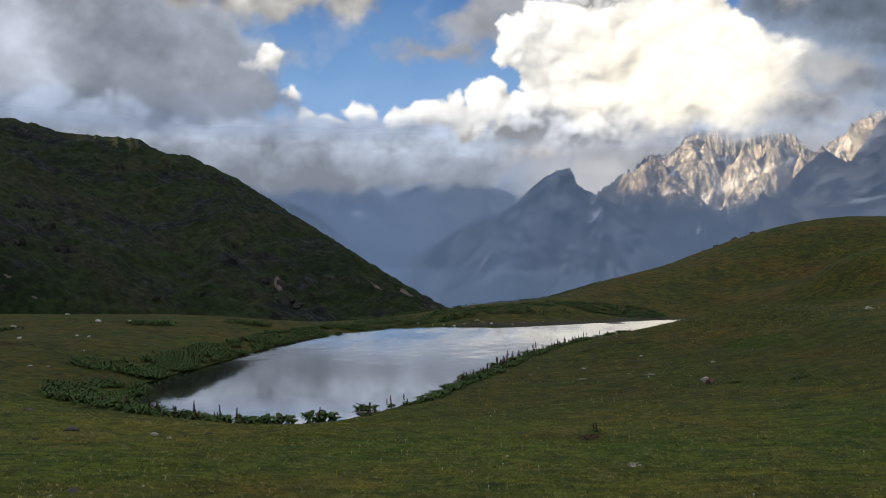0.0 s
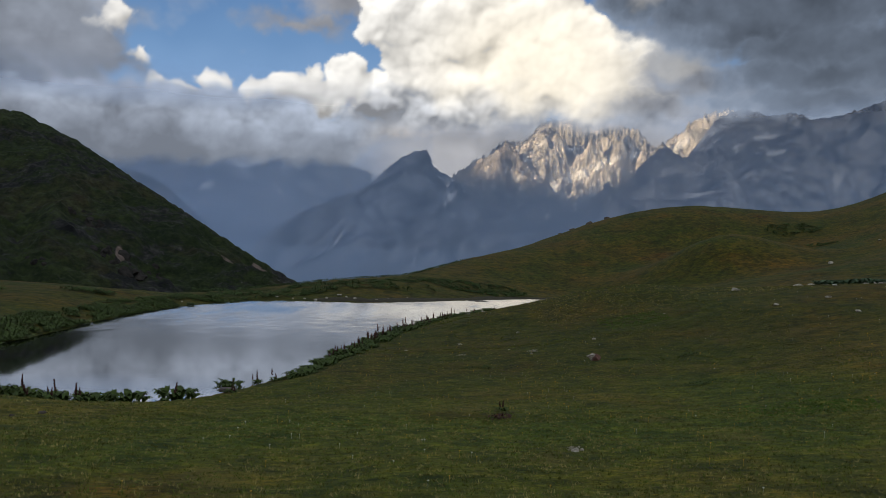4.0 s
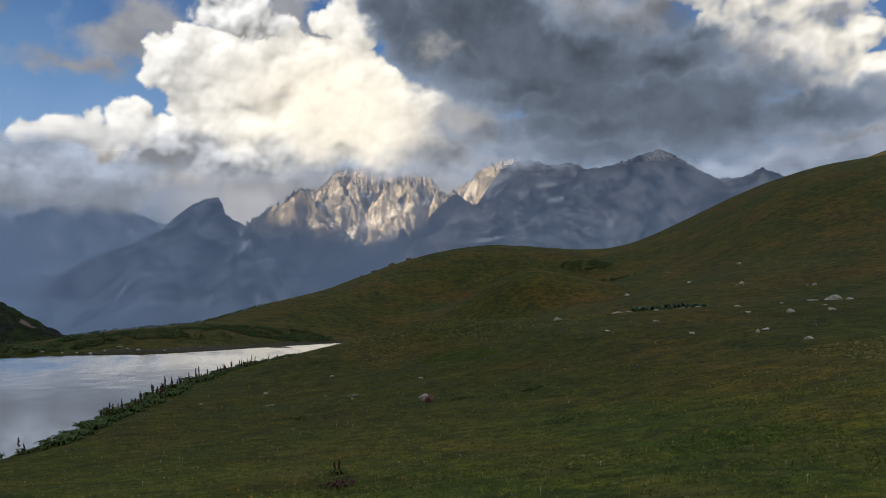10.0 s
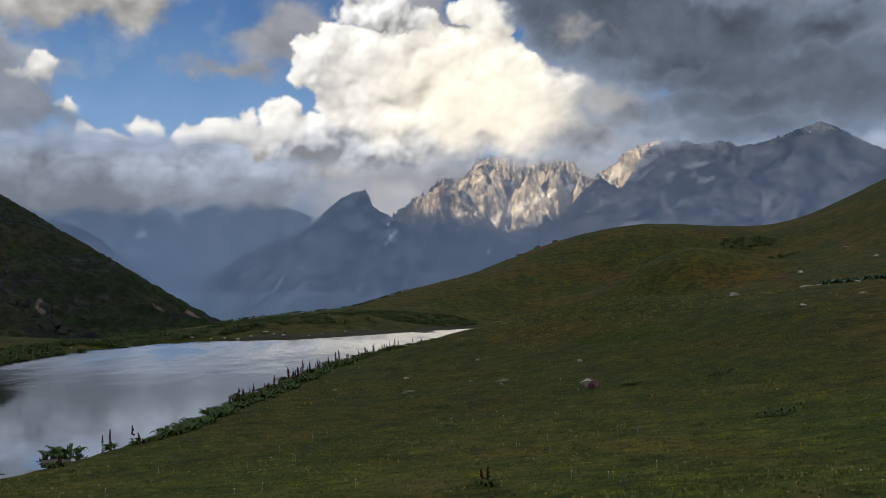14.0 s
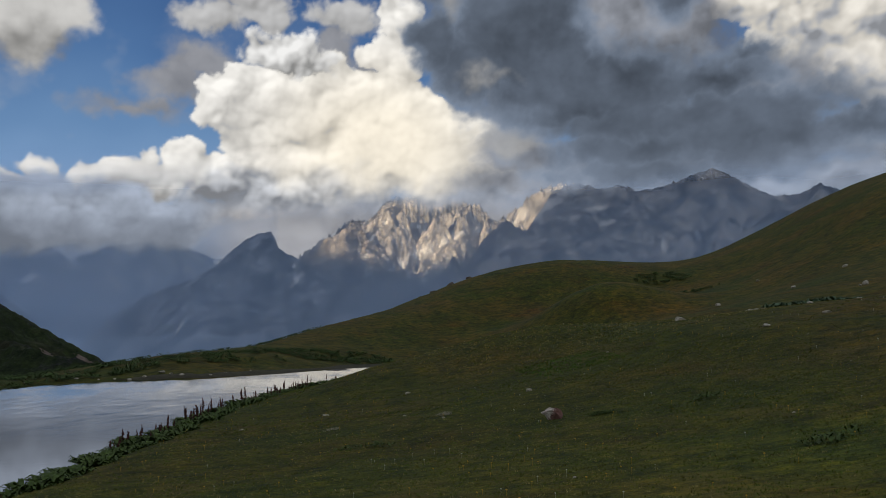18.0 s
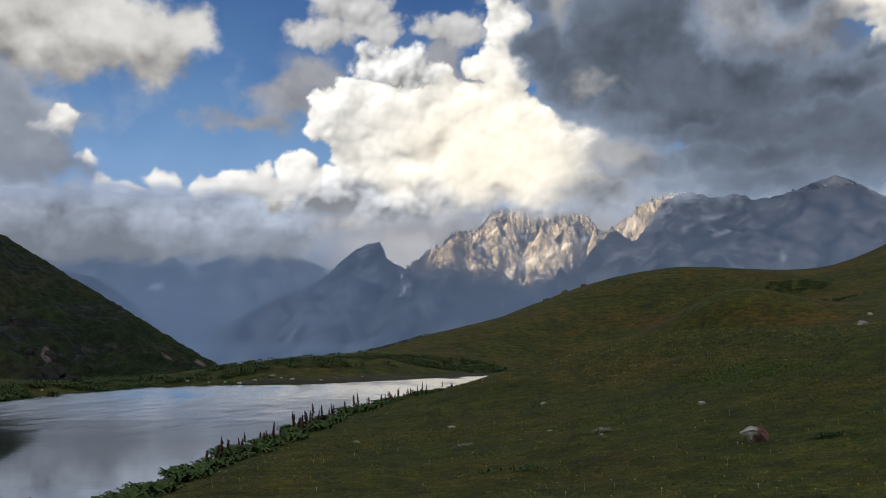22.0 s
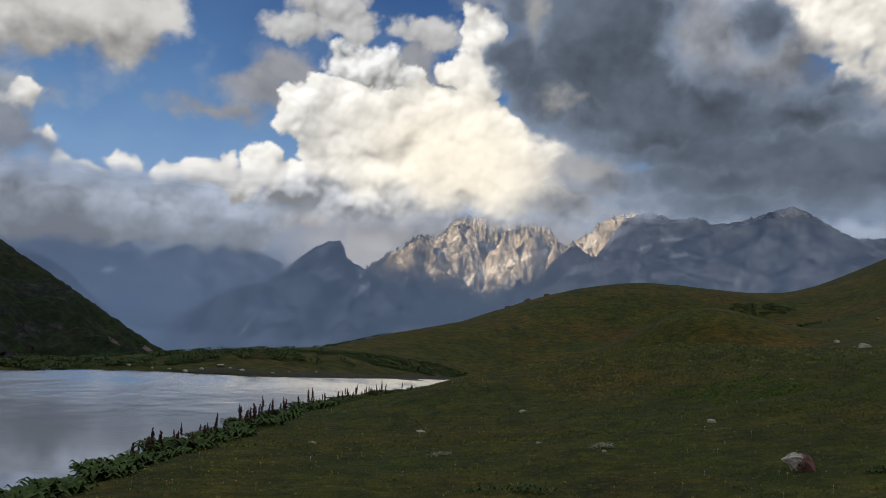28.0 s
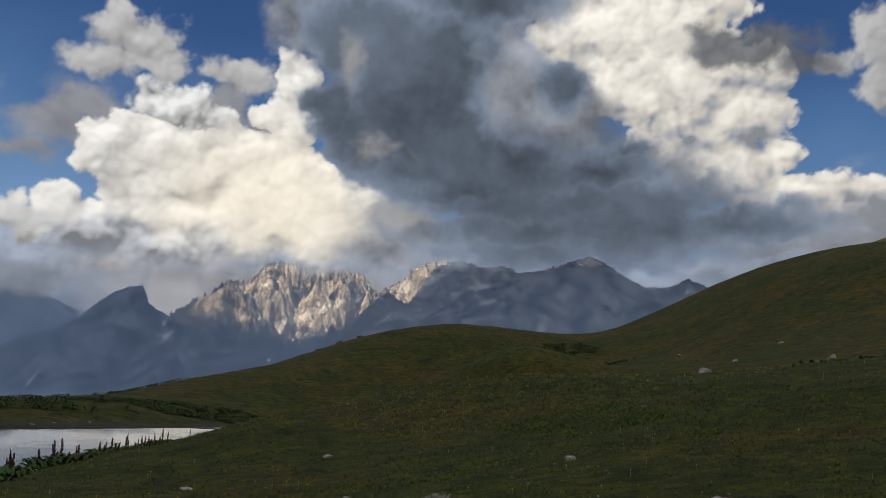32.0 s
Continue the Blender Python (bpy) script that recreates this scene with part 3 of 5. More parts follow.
def glowing(name, az, el, r, col, veil=None):
    """A part of the sky's vault; veil: how much of what lies behind it hides."""
    a, e = np.radians(az), np.radians(el)
    me = grid_mesh(name, r * np.sin(a) * np.cos(e), r * np.cos(a) * np.cos(e), 5 + r * np.sin(e))
    layer = me.color_attributes.new("cloud", "FLOAT_COLOR", "POINT")
    alpha = np.ones(az.shape) if veil is None else veil
    layer.data.foreach_set("color", np.concatenate([col, alpha[..., None]], -1).astype(np.float32).ravel())
    m = bpy.data.materials.new("cloudy evening sky")
    m.use_nodes = True
    nt = m.node_tree
    nt.nodes.clear()
    at, em, out = nt.nodes.new("ShaderNodeAttribute"), nt.nodes.new("ShaderNodeEmission"), nt.nodes.new("ShaderNodeOutputMaterial")
    at.attribute_name = "cloud"
    nt.links.new(at.outputs["Color"], em.inputs["Color"])
    shader = em.outputs["Emission"]
    if veil is not None:
        clear, mix = nt.nodes.new("ShaderNodeBsdfTransparent"), nt.nodes.new("ShaderNodeMixShader")
        nt.links.new(at.outputs["Alpha"], mix.inputs["Fac"])
        nt.links.new(clear.outputs["BSDF"], mix.inputs[1])
        nt.links.new(shader, mix.inputs[2])
        shader = mix.outputs["Shader"]
    nt.links.new(shader, out.inputs["Surface"])
    me.materials.append(m)
    return new(name, me)


az, el, col, mid, fine = painted_sky(np.arange(-61, 61.1, 0.5), np.arange(-4, 50.1, 0.5))
tagged(glowing("backdrop", az, el, 4920, col), "evening sky over the valley, partly clouded", "sky", kind="structure")
az, el, col, mid, fine = painted_sky(np.arange(-52, 54, 0.085), np.arange(2.5, 30, 0.085))
tagged(glowing("backdrop", az, el, 4880, col), "evening sky with sunlit cumulus and dark rain cloud", "sky", kind="structure")
low = (slice(None), slice(0, 150))
foot = np.interp(az, *zip(*CLOUD_FOOT))[low]
rise = el[low] + 0.40 * mid[low] + 0.10 * fine[low] - foot
tagged(glowing("cloud_base", az[low], el[low], 2240, col[low], 0.97 * smooth(-0.35, 0.75, rise) * smooth(4.6, 3.2, el[low] - foot)), "ragged cloud base trailing over the summits", "cloud", kind="structure")


def haze(r, a0, a1, dense):
    """Thin blue haze standing in the valley: it scatters the sky's light and lets most of the view through."""
    azs, els = np.arange(a0, a1 + 0.1, 1.0), np.arange(-6, 14.1, 0.5)
    a, e = np.meshgrid(np.radians(azs), np.radians(els), indexing="ij")
    me = grid_mesh("valley_haze", r * np.sin(a) * np.cos(e), r * np.cos(a) * np.cos(e), 5 + r * np.sin(e))
    d = np.degrees(e)
    patchy = 1 + 0.16 * fbm(np.degrees(a) * 0.14, d * 0.10, 3, 17)
    thick = dense * (1 - 0.40 * smooth(1, 8, d)) * smooth(12, 8, d) * patchy
    layer = me.attributes.new("thickness", "FLOAT", "POINT")
    layer.data.foreach_set("value", np.clip(thick, 0, 1).astype(np.float32).ravel())
    m = bpy.data.materials.new("blue valley haze")
    m.use_nodes = True
    nt = m.node_tree
    nt.nodes.clear()
    at, clear, mix, out = nt.nodes.new("ShaderNodeAttribute"), nt.nodes.new("ShaderNodeBsdfTransparent"), nt.nodes.new("ShaderNodeMixShader"), nt.nodes.new("ShaderNodeOutputMaterial")
    fore, back, both = nt.nodes.new("ShaderNodeBsdfDiffuse"), nt.nodes.new("ShaderNodeBsdfTranslucent"), nt.nodes.new("ShaderNodeAddShader")
    at.attribute_name = "thickness"
    # it is lit by the sky above it, before and behind
    for lobe, up in ((fore, 1.0), (back, -1.0)):
        n = nt.nodes.new("ShaderNodeCombineXYZ")
        n.inputs["Z"].default_value = up
        nt.links.new(n.outputs["Vector"], lobe.inputs["Normal"])
        lobe.inputs["Color"].default_value = (0.52, 0.71, 1.0, 1)
    nt.links.new(fore.outputs["BSDF"], both.inputs[0])
    nt.links.new(back.outputs["BSDF"], both.inputs[1])
    nt.links.new(at.outputs["Fac"], mix.inputs["Fac"])
    nt.links.new(clear.outputs["BSDF"], mix.inputs[1])
    nt.links.new(both.outputs["Shader"], mix.inputs[2])
    nt.links.new(mix.outputs["Shader"], out.inputs["Surface"])
    me.materials.append(m)
    tagged(new("valley_haze", me), "thin blue haze standing in the valley", "haze", kind="structure")


haze(2260, -45, 60, 0.44)
haze(3760, -45, -1, 0.30)


# ---- the ground ----
LAKE = [(-22.5, 37.5), (-17, 35.3), (-13, 35.0), (-10.8, 37.5), (-9.0, 43), (-7.6, 52), (-6.2, 61), (-4.0, 71.5), (-0.6, 84), (5, 97), (13, 113), (15.5, 121),
        (10, 119), (3, 111.5), (-4, 103.5), (-10, 97.5), (-17, 96), (-22.5, 91.5), (-26, 81), (-27, 67), (-26.5, 55), (-26.3, 47.5), (-25, 42)]


def closed_curve(points, steps=8):
    """A smooth closed line through the points."""
    p, out = np.array(points, float), []
    for i in range(len(p)):
        a, b, c, d = p[i - 1], p[i], p[(i + 1) % len(p)], p[(i + 2) % len(p)]
        for u in np.arange(steps) / steps:
            out.append(0.5 * (2 * b + (c - a) * u + (2 * a - 5 * b + 4 * c - d) * u * u + (3 * b - a - 3 * c + d) * u ** 3))
    return np.array(out)


SHORE = closed_curve(LAKE)


def shore_distance(x, y):
    """Metres from the lake's edge, negative on the water."""
    x, y = np.asarray(x, float), np.asarray(y, float)
    out = np.hypot(x + 6, y - 78) - 30
    near = out < 45
    px, py = x[near], y[near]
    best, inside = np.full(px.shape, 1e9), np.zeros(px.shape, bool)
    for i in range(len(SHORE)):
        (ax, ay), (bx, by) = SHORE[i - 1], SHORE[i]
        ex, ey = bx - ax, by - ay
        u = np.clip(((px - ax) * ex + (py - ay) * ey) / (ex * ex + ey * ey + 1e-12), 0, 1)
        best = np.minimum(best, np.hypot(px - ax - u * ex, py - ay - u * ey))
        if by != ay:
            inside ^= ((ay > py) != (by > py)) & (px < ex * (py - ay) / ey + ax)
    out[near] = np.where(inside, -best, best)
    return out


LANDFORMS = []


def landform(x, y, reach, height):
    """A swell or hollow of the meadow, that many metres high."""
    LANDFORMS.append((x, y, reach, height))


landform(0, -20, 16, 0.06)
landform(30, -20, 16, -0.72)
landform(-35, -20, 16, -0.62)
landform(-5, 3, 16, 0.37)
landform(15, 8, 16, -0.24)
landform(40, 8, 16, 0.92)
landform(-28, 10, 16, 0.09)
landform(-5, 22, 16, -0.07)
landform(12, 25, 16, 0.61)
landform(28, 28, 16, 0.88)
landform(-20, 26, 16, 0.25)
landform(3, 40, 16, -0.62)
landform(17, 48, 16, 1.17)
landform(33, 52, 16, 1.84)
landform(55, 48, 16, 1.14)
landform(8, 62, 16, -1.48)
landform(23, 68, 16, 1.04)
landform(-40, 50, 16, 0.72)
landform(-65, 40, 16, 1.47)
landform(85, 45, 24, 1.88)
landform(60, 80, 24, 1.20)
landform(25, 95, 24, 0.88)
landform(45, 105, 24, 1.65)
landform(85, 95, 24, 2.29)
landform(-45, 85, 24, 1.18)
landform(-75, 85, 24, 0.44)
landform(-15, 118, 24, 2.63)
landform(15, 120, 24, -2.46)
landform(44, 134, 24, -4.28)
landform(70, 130, 24, 1.90)
landform(5, 150, 24, 3.57)
landform(30, 160, 24, 2.26)
landform(55, 160, 24, 1.29)
landform(-40, 125, 24, -2.27)
landform(100, 140, 24, 4.41)
landform(135, 140, 24, 1.27)
landform(54, 188, 32, 10.95)
landform(25, 194, 32, 4.53)
landform(80, 175, 32, -3.47)
landform(0, 200, 32, -0.53)
landform(-70, 120, 32, -0.39)
landform(115, 170, 32, 8.16)
landform(150, 170, 32, -1.02)
landform(160, 130, 32, -2.54)
landform(30, 235, 32, -0.66)
landform(80, 235, 32, 0.63)
landform(130, 225, 32, 4.29)
landform(-30, 155, 32, 0.44)
landform(44, 134, 11, 5.9)
landform(36, 128, 11, 4.24)
landform(54, 134, 11, 0.71)
landform(10, 80, 12, -1.32)
landform(-12, 105, 12, -0.43)
landform(14, 58, 10, 1.03)
landform(5, 52, 9, 0.33)
landform(22, 62, 9, 0.54)
landform(-55, 70, 14, -0.38)
landform(-30, 100, 12, -1.25)
landform(70, 150, 16, -1.18)
landform(12, 72, 9, 3.01)
landform(0, 66, 8, 1.55)


def ground_height(x, y, fine=True):
    x, y = np.asarray(x, float), np.asarray(y, float)
    d = shore_distance(x, y)
    h = 0.2026 * soft_plus(20 - y, 10) + 0.1699 * soft_plus(x - 25, 15) + 0.2556 * soft_plus(x - 75, 18) * smooth(60, 130, y)
    for lx, ly, reach, height in LANDFORMS:
        h = h + height * np.exp(-((x - lx) / reach) ** 2 - ((y - ly) / reach) ** 2)
    rim = 112 + 83 * smooth(-24, 32, x)
    fall = soft_plus(y - rim - 10, 6) + 0.8 * soft_plus(-x - 88, 8) * smooth(150, 20, y)
    z = h * smooth(0, 9, d) + np.where(d > 0, 0.35 * smooth(0, 2.5, d), -1.2 * smooth(0, 6, -d)) - 0.42 * fall
    if fine:
        z = z + smooth(0.3, 4, d) * (0.10 * fbm(x * 0.16, y * 0.16, 4, 5) + 0.045 * fbm(x * 0.8, y * 0.8, 3, 6))
    return -260 + soft_plus(z + 260, 20) - 20 * math.log1p(math.exp(-13))


def spread(lo, hi, step, far_lo, far_hi, growth=1.13):
    """Even steps from lo to hi, then ever wider ones as far as far_lo and far_hi."""
    mid, out, s = list(np.arange(lo, hi + 1e-6, step)), [], step
    v = mid[-1]
    while v < far_hi:
        s *= growth
        v += s
        out.append(v)
    pre, s, v = [], step, mid[0]
    while v > far_lo:
        s *= growth
        v -= s
        pre.append(v)
    return np.array(pre[::-1] + mid + out)


XS, YS = spread(-32, 45, 0.45, -4600, 4600), spread(-6, 128, 0.45, -3000, 4700)
gx, gy = np.meshgrid(XS, YS, indexing="ij")
GZ = ground_height(gx, gy)


def ground_at(x, y):
    """The height of the ground sheet itself."""
    x, y = np.asarray(x, float), np.asarray(y, float)
    i, j = np.clip(np.searchsorted(XS, x) - 1, 0, len(XS) - 2), np.clip(np.searchsorted(YS, y) - 1, 0, len(YS) - 2)
    u, v = (x - XS[i]) / (XS[i + 1] - XS[i]), (y - YS[j]) / (YS[j + 1] - YS[j])
    return (GZ[i, j] * (1 - u) + GZ[i + 1, j] * u) * (1 - v) + (GZ[i, j + 1] * (1 - u) + GZ[i + 1, j + 1] * u) * v


def ground_z(x, y):
    return float(ground_at(x, y))


ground_me = grid_mesh("ground", gx, gy, GZ)
ground_me.materials.append(TURF)
ground = tagged(new("ground", ground_me), "short green and straw-brown alpine turf", "meadow", kind="structure")

# the lake
# a calm near bay; further out stepped facets tilt to the camera's view, ever steeper, to mirror brighter cloud
crest_y = np.arange(54, 124, 0.5)
rows_y = np.concatenate([np.arange(33, 54, 0.6), np.stack([crest_y, crest_y + 0.485], -1).ravel()])
rows_h = np.concatenate([np.zeros(len(np.arange(33, 54, 0.6))), np.stack([0 * crest_y, 0 * crest_y + 0.485], -1).ravel()])
wx, wy = np.meshgrid(np.arange(-31, 20, 0.30), rows_y, indexing="ij")
lean = np.tan(np.radians(0.5 * (8.5 * smooth(54, 94, wy + 4.0 * fbm(wx * 0.08, wy * 0.08, 3, 81))) * (1 + 0.35 * fbm(wx * 0.5, wy * 0.12, 3, 84))))
wz = lean * rows_h[None] + 0.012 * smooth(54, 70, wy) * fbm(wx * 0.9, wy * 0.5, 3, 83)
wy = wy + 0.10 * fbm(wx * 0.9, wy * 0.0, 3, 82)
lake_me = grid_mesh("water", wx, wy, wz, False)
bm = bmesh.new()
bm.from_mesh(lake_me)
bm.verts.ensure_lookup_table()
outside = shore_distance(wx, wy).ravel() > 0.9
bmesh.ops.delete(bm, geom=[v for v, o in zip(bm.verts, outside) if o], context="VERTS")
bm.to_mesh(lake_me)
bm.free()
lake_me.materials.append(WATER)
tagged(new("water", lake_me), "mountain lake mirroring the clouds, ruffled far out", "lake", kind="structure")


# ---- mountains ----
def mountain(name, crest, near_r, crest_r, foot, mat, label, jag=0.0, gap=1.6, slope=1.0, seed=1, rough=1.0, steps=160, width=0.065, cover=(), spires=0, base=1.5, clip=0.04, fall=0.9, toe=0.0):
    """A mountain chain with its crest along (azimuth, elevation) pairs, seen from the meadow: ridges fall from the crest and branch, gullies lie between them."""
    r = np.random.default_rng(seed * 13 + 5)
    ca, ce = np.array(crest, float).T
    a = np.arange(ca[0], ca[-1], width)
    e = np.interp(a, ca, ce)
    e = e + jag * (ridged(a * 1.9, a * 0 + seed, 5, seed) - 0.45) + 0.35 * jag * fbm(a * 6, a * 0 + 3, 3, seed + 9)
    s = np.concatenate([np.linspace(0, 1, steps), [1.02, 1.06, 1.15, 1.3]])
    A, S = np.meshgrid(a, s, indexing="ij")
    top = crest_r * np.tan(np.radians(e))[:, None] + 6
    R = near_r + (crest_r - near_r) * S
    depth, unit = crest_r - near_r, crest_r * 0.0175
    X, Y = R * np.sin(np.radians(A)), R * np.cos(np.radians(A))
    Z = foot + (top - foot) * np.where(S <= 1, 0.35 * S + 0.65 * np.clip(S, 0, 1) ** base, 1 - (S - 1) * 2.2)
    f = 1.0 / (unit * 2.2)
    WX = X + unit * (0.50 * fbm(X * f, Y * f, 4, seed + 3) + 0.12 * fbm(X * f * 5, Y * f * 5, 3, seed + 4))
    WY = Y + unit * (0.50 * fbm(X * f, Y * f, 4, seed + 6) + 0.12 * fbm(X * f * 5, Y * f * 5, 3, seed + 7))

    def ridge(x, y, z, heading, length, drop, steep, depth_left):
        """One ridge falling from a point, with its side ridges."""
        n = 5
        for k in range(n):
            turn = heading + r.normal(0, 0.22)
            step, dz = length / n, drop / n * (0.6 + 0.8 * r.random())
            x2, y2, z2 = x + step * math.sin(turn), y - step * math.cos(turn), z - dz
            u = np.clip(((WX - x) * (x2 - x) + (WY - y) * (y2 - y)) / (step * step), 0, 1)
            far = np.hypot(WX - x - u * (x2 - x), WY - y - u * (y2 - y))
            np.maximum(Z, z + u * (z2 - z) - steep * far, out=Z, where=S < 0.985)
            if depth_left and r.random() < 0.75:
                side = r.choice((-1, 1)) * (0.6 + 0.6 * r.random())
                ridge(x2, y2, z2 - 0.01 * unit, turn + side, length * (0.30 + 0.25 * r.random()), drop * 0.5, steep * 1.1, depth_left - 1)
            x, y, z = x2, y2, z2

    at = ca[0] + gap * r.random()
    while at < ca[-1]:
        near = np.abs(a - at) < 0.35 * gap
        if near.any():
            k = np.argmax(np.where(near, e, -99))
            az0, z0 = math.radians(a[k]), float(top[k, 0])
            length = depth * (0.55 + 0.45 * r.random())
            ridge(crest_r * math.sin(az0), crest_r * math.cos(az0), z0 - 0.03 * unit, -az0 + r.normal(0, 0.55), length, (z0 - foot) * length / depth * fall, slope, 1)
        at += gap * (0.6 + 0.8 * r.random())
    for _ in range(spires):
        k = r.integers(0, len(a))
        back = 0.03 + 0.35 * r.random() ** 1.5
        az0, rr = math.radians(a[k]), crest_r - depth * back
        z0 = float(top[k, 0]) - unit * (0.15 + 5.5 * back * (0.4 + 0.6 * r.random()))
        ridge(rr * math.sin(az0), rr * math.cos(az0), z0, -az0 + r.normal(0, 0.7), 0.9 * unit, 1.3 * unit, 1.9, 0)
    V = np.degrees(np.arctan2(Z - 6, R))
    hold = smooth(0.0, 0.8, e[:, None] - V)
    Z = Z + rough * unit * hold * (0.30 * (ridged(WX * f * 2.2, WY * f * 2.2, 5, seed + 5) - 0.5) + 0.16 * fbm(X * f * 3, Y * f * 3, 5, seed + 11) + 0.10 * (ridged(X * f * 7, Y * f * 7, 4, seed + 12) - 0.5))
    limit = 6 + R * np.tan(np.radians(e[:, None] - clip * smooth(1.0, 0.9, S)))
    Z = np.where(S < 0.999, np.minimum(Z, limit), Z)
    if toe:
        Z = foot + (Z - foot) * smooth(0, toe, S)
    Z[:, 0] = foot - 150
    V = np.degrees(np.arctan2(Z - 6, R))
    gentle = np.gradient(Z, axis=1) / (np.gradient(R, axis=1) + 1e-9)
    C = np.zeros(A.shape)
    for pa, pe, wa, we, turn in cover:
        ct, st = math.cos(radians(turn)), math.sin(radians(turn))
        u, v = (A - pa) * ct + (V - pe) * st, -(A - pa) * st + (V - pe) * ct
        C = np.maximum(C, 1.0 - 0.55 * np.hypot(u / wa, v / we) + 0.15 * fbm(A * 2.5, V * 2.5, 3, seed + 40) - 0.10 * np.clip(gentle - 1.0, -1, 2))
    me = grid_mesh(name, X, Y, Z)
    layer = me.attributes.new("cover", "FLOAT", "POINT")
    layer.data.foreach_set("value", np.clip(C, 0, 1).astype(np.float32).ravel())
    me.materials.append(mat)
    tagged(new(name, me), label, "mountain", kind="structure")
    return X, Y, Z, A


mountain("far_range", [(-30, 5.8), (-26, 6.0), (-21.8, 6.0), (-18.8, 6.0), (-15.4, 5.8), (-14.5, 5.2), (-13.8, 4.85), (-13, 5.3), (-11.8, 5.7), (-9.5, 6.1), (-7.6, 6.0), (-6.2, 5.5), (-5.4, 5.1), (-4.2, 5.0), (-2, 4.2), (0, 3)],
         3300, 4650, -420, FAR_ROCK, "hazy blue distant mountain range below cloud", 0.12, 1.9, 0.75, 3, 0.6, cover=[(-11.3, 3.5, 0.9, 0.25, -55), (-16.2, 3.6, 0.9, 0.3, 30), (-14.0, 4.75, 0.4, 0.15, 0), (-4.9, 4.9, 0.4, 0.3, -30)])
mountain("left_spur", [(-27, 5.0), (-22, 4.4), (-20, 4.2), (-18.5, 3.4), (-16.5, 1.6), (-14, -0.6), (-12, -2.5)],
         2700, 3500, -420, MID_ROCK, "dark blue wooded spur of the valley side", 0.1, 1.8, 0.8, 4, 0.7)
mountain("fang_mountain", [(-16, -4), (-13.2, -0.6), (-11.5, 1.2), (-9.3, 2.6), (-6.6, 3.6), (-5.2, 4.4), (-4.2, 5.4), (-3.2, 6.25), (-2.3, 6.75), (-1.45, 6.9), (-1.2, 6.5), (-0.95, 5.8), (-0.3, 5.35), (0.4, 5.05), (1.4, 4.6), (3, 3.4), (6, 1)],
         2300, 3700, -520, MID_ROCK, "blue-grey peak with a tooth-shaped summit", 0.10, 2.0, 0.72, 5, 0.7, cover=[(0.25, 3.6, 0.9, 0.28, 55), (0.1, 4.5, 0.5, 0.15, 70), (-1.9, -0.3, 1.6, 0.08, 82), (1.3, 0.3, 0.7, 0.07, 85), (-7.2, 0.6, 1.2, 0.14, 60)])
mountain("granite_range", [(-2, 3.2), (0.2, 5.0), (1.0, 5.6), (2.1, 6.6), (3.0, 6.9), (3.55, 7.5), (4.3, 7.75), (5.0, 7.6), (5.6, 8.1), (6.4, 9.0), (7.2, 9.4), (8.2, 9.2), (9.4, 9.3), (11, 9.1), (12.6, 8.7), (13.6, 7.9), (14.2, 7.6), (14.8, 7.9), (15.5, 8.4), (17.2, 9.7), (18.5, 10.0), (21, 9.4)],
         3450, 4300, -400, SHADED_GRANITE, "jagged pale granite needles with sunlit ice", 0.5, 0.9, 1.25, 6, 1.0, 190, 0.05, spires=46, cover=[(8.9, 5.6, 2.2, 0.7, 26), (7.4, 4.6, 0.8, 0.7, 60), (6.4, 7.6, 0.9, 0.2, 40), (10.9, 6.4, 2.0, 0.5, 25), (5.4, 6.5, 0.7, 0.25, 60), (12.6, 7.0, 1.4, 0.35, 35), (8.6, 7.3, 0.9, 0.2, 0), (15.8, 7.9, 1.4, 0.6, 40), (3.6, 6.3, 0.5, 0.5, 0)])
# shade is painted into the colour of the lower buttress too
SHADED_BUTTRESS = range_material("granite buttress rock, shaded low", (0.17, 0.16, 0.155), (0.48, 0.43, 0.37), 0.008, ((0.050, 0.064, 0.084), (0.220, 0.235, 0.255)), 330, cover=(0.80, 0.78, 0.74))
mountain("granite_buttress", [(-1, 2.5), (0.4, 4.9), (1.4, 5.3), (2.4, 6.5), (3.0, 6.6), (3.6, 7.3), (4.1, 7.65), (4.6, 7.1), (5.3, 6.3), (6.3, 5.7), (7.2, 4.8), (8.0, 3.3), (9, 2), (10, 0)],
         3250, 4050, -420, SHADED_BUTTRESS, "granite buttress, shade painted below its sunlit needles", 0.35, 0.9, 1.1, 12, 1.0, 170, 0.05, spires=10, cover=[(7.0, 2.6, 0.5, 0.15, 60), (5.0, 5.2, 0.5, 0.2, 60)])
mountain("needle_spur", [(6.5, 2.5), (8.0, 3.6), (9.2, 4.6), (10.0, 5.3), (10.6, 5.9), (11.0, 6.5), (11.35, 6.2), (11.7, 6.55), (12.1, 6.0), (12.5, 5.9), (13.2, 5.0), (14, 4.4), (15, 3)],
         3250, 3900, -420, SHADED_GRANITE, "sharp granite spires standing before the ice", 0.4, 0.7, 1.3, 9, 0.9, 170, 0.05, spires=14)
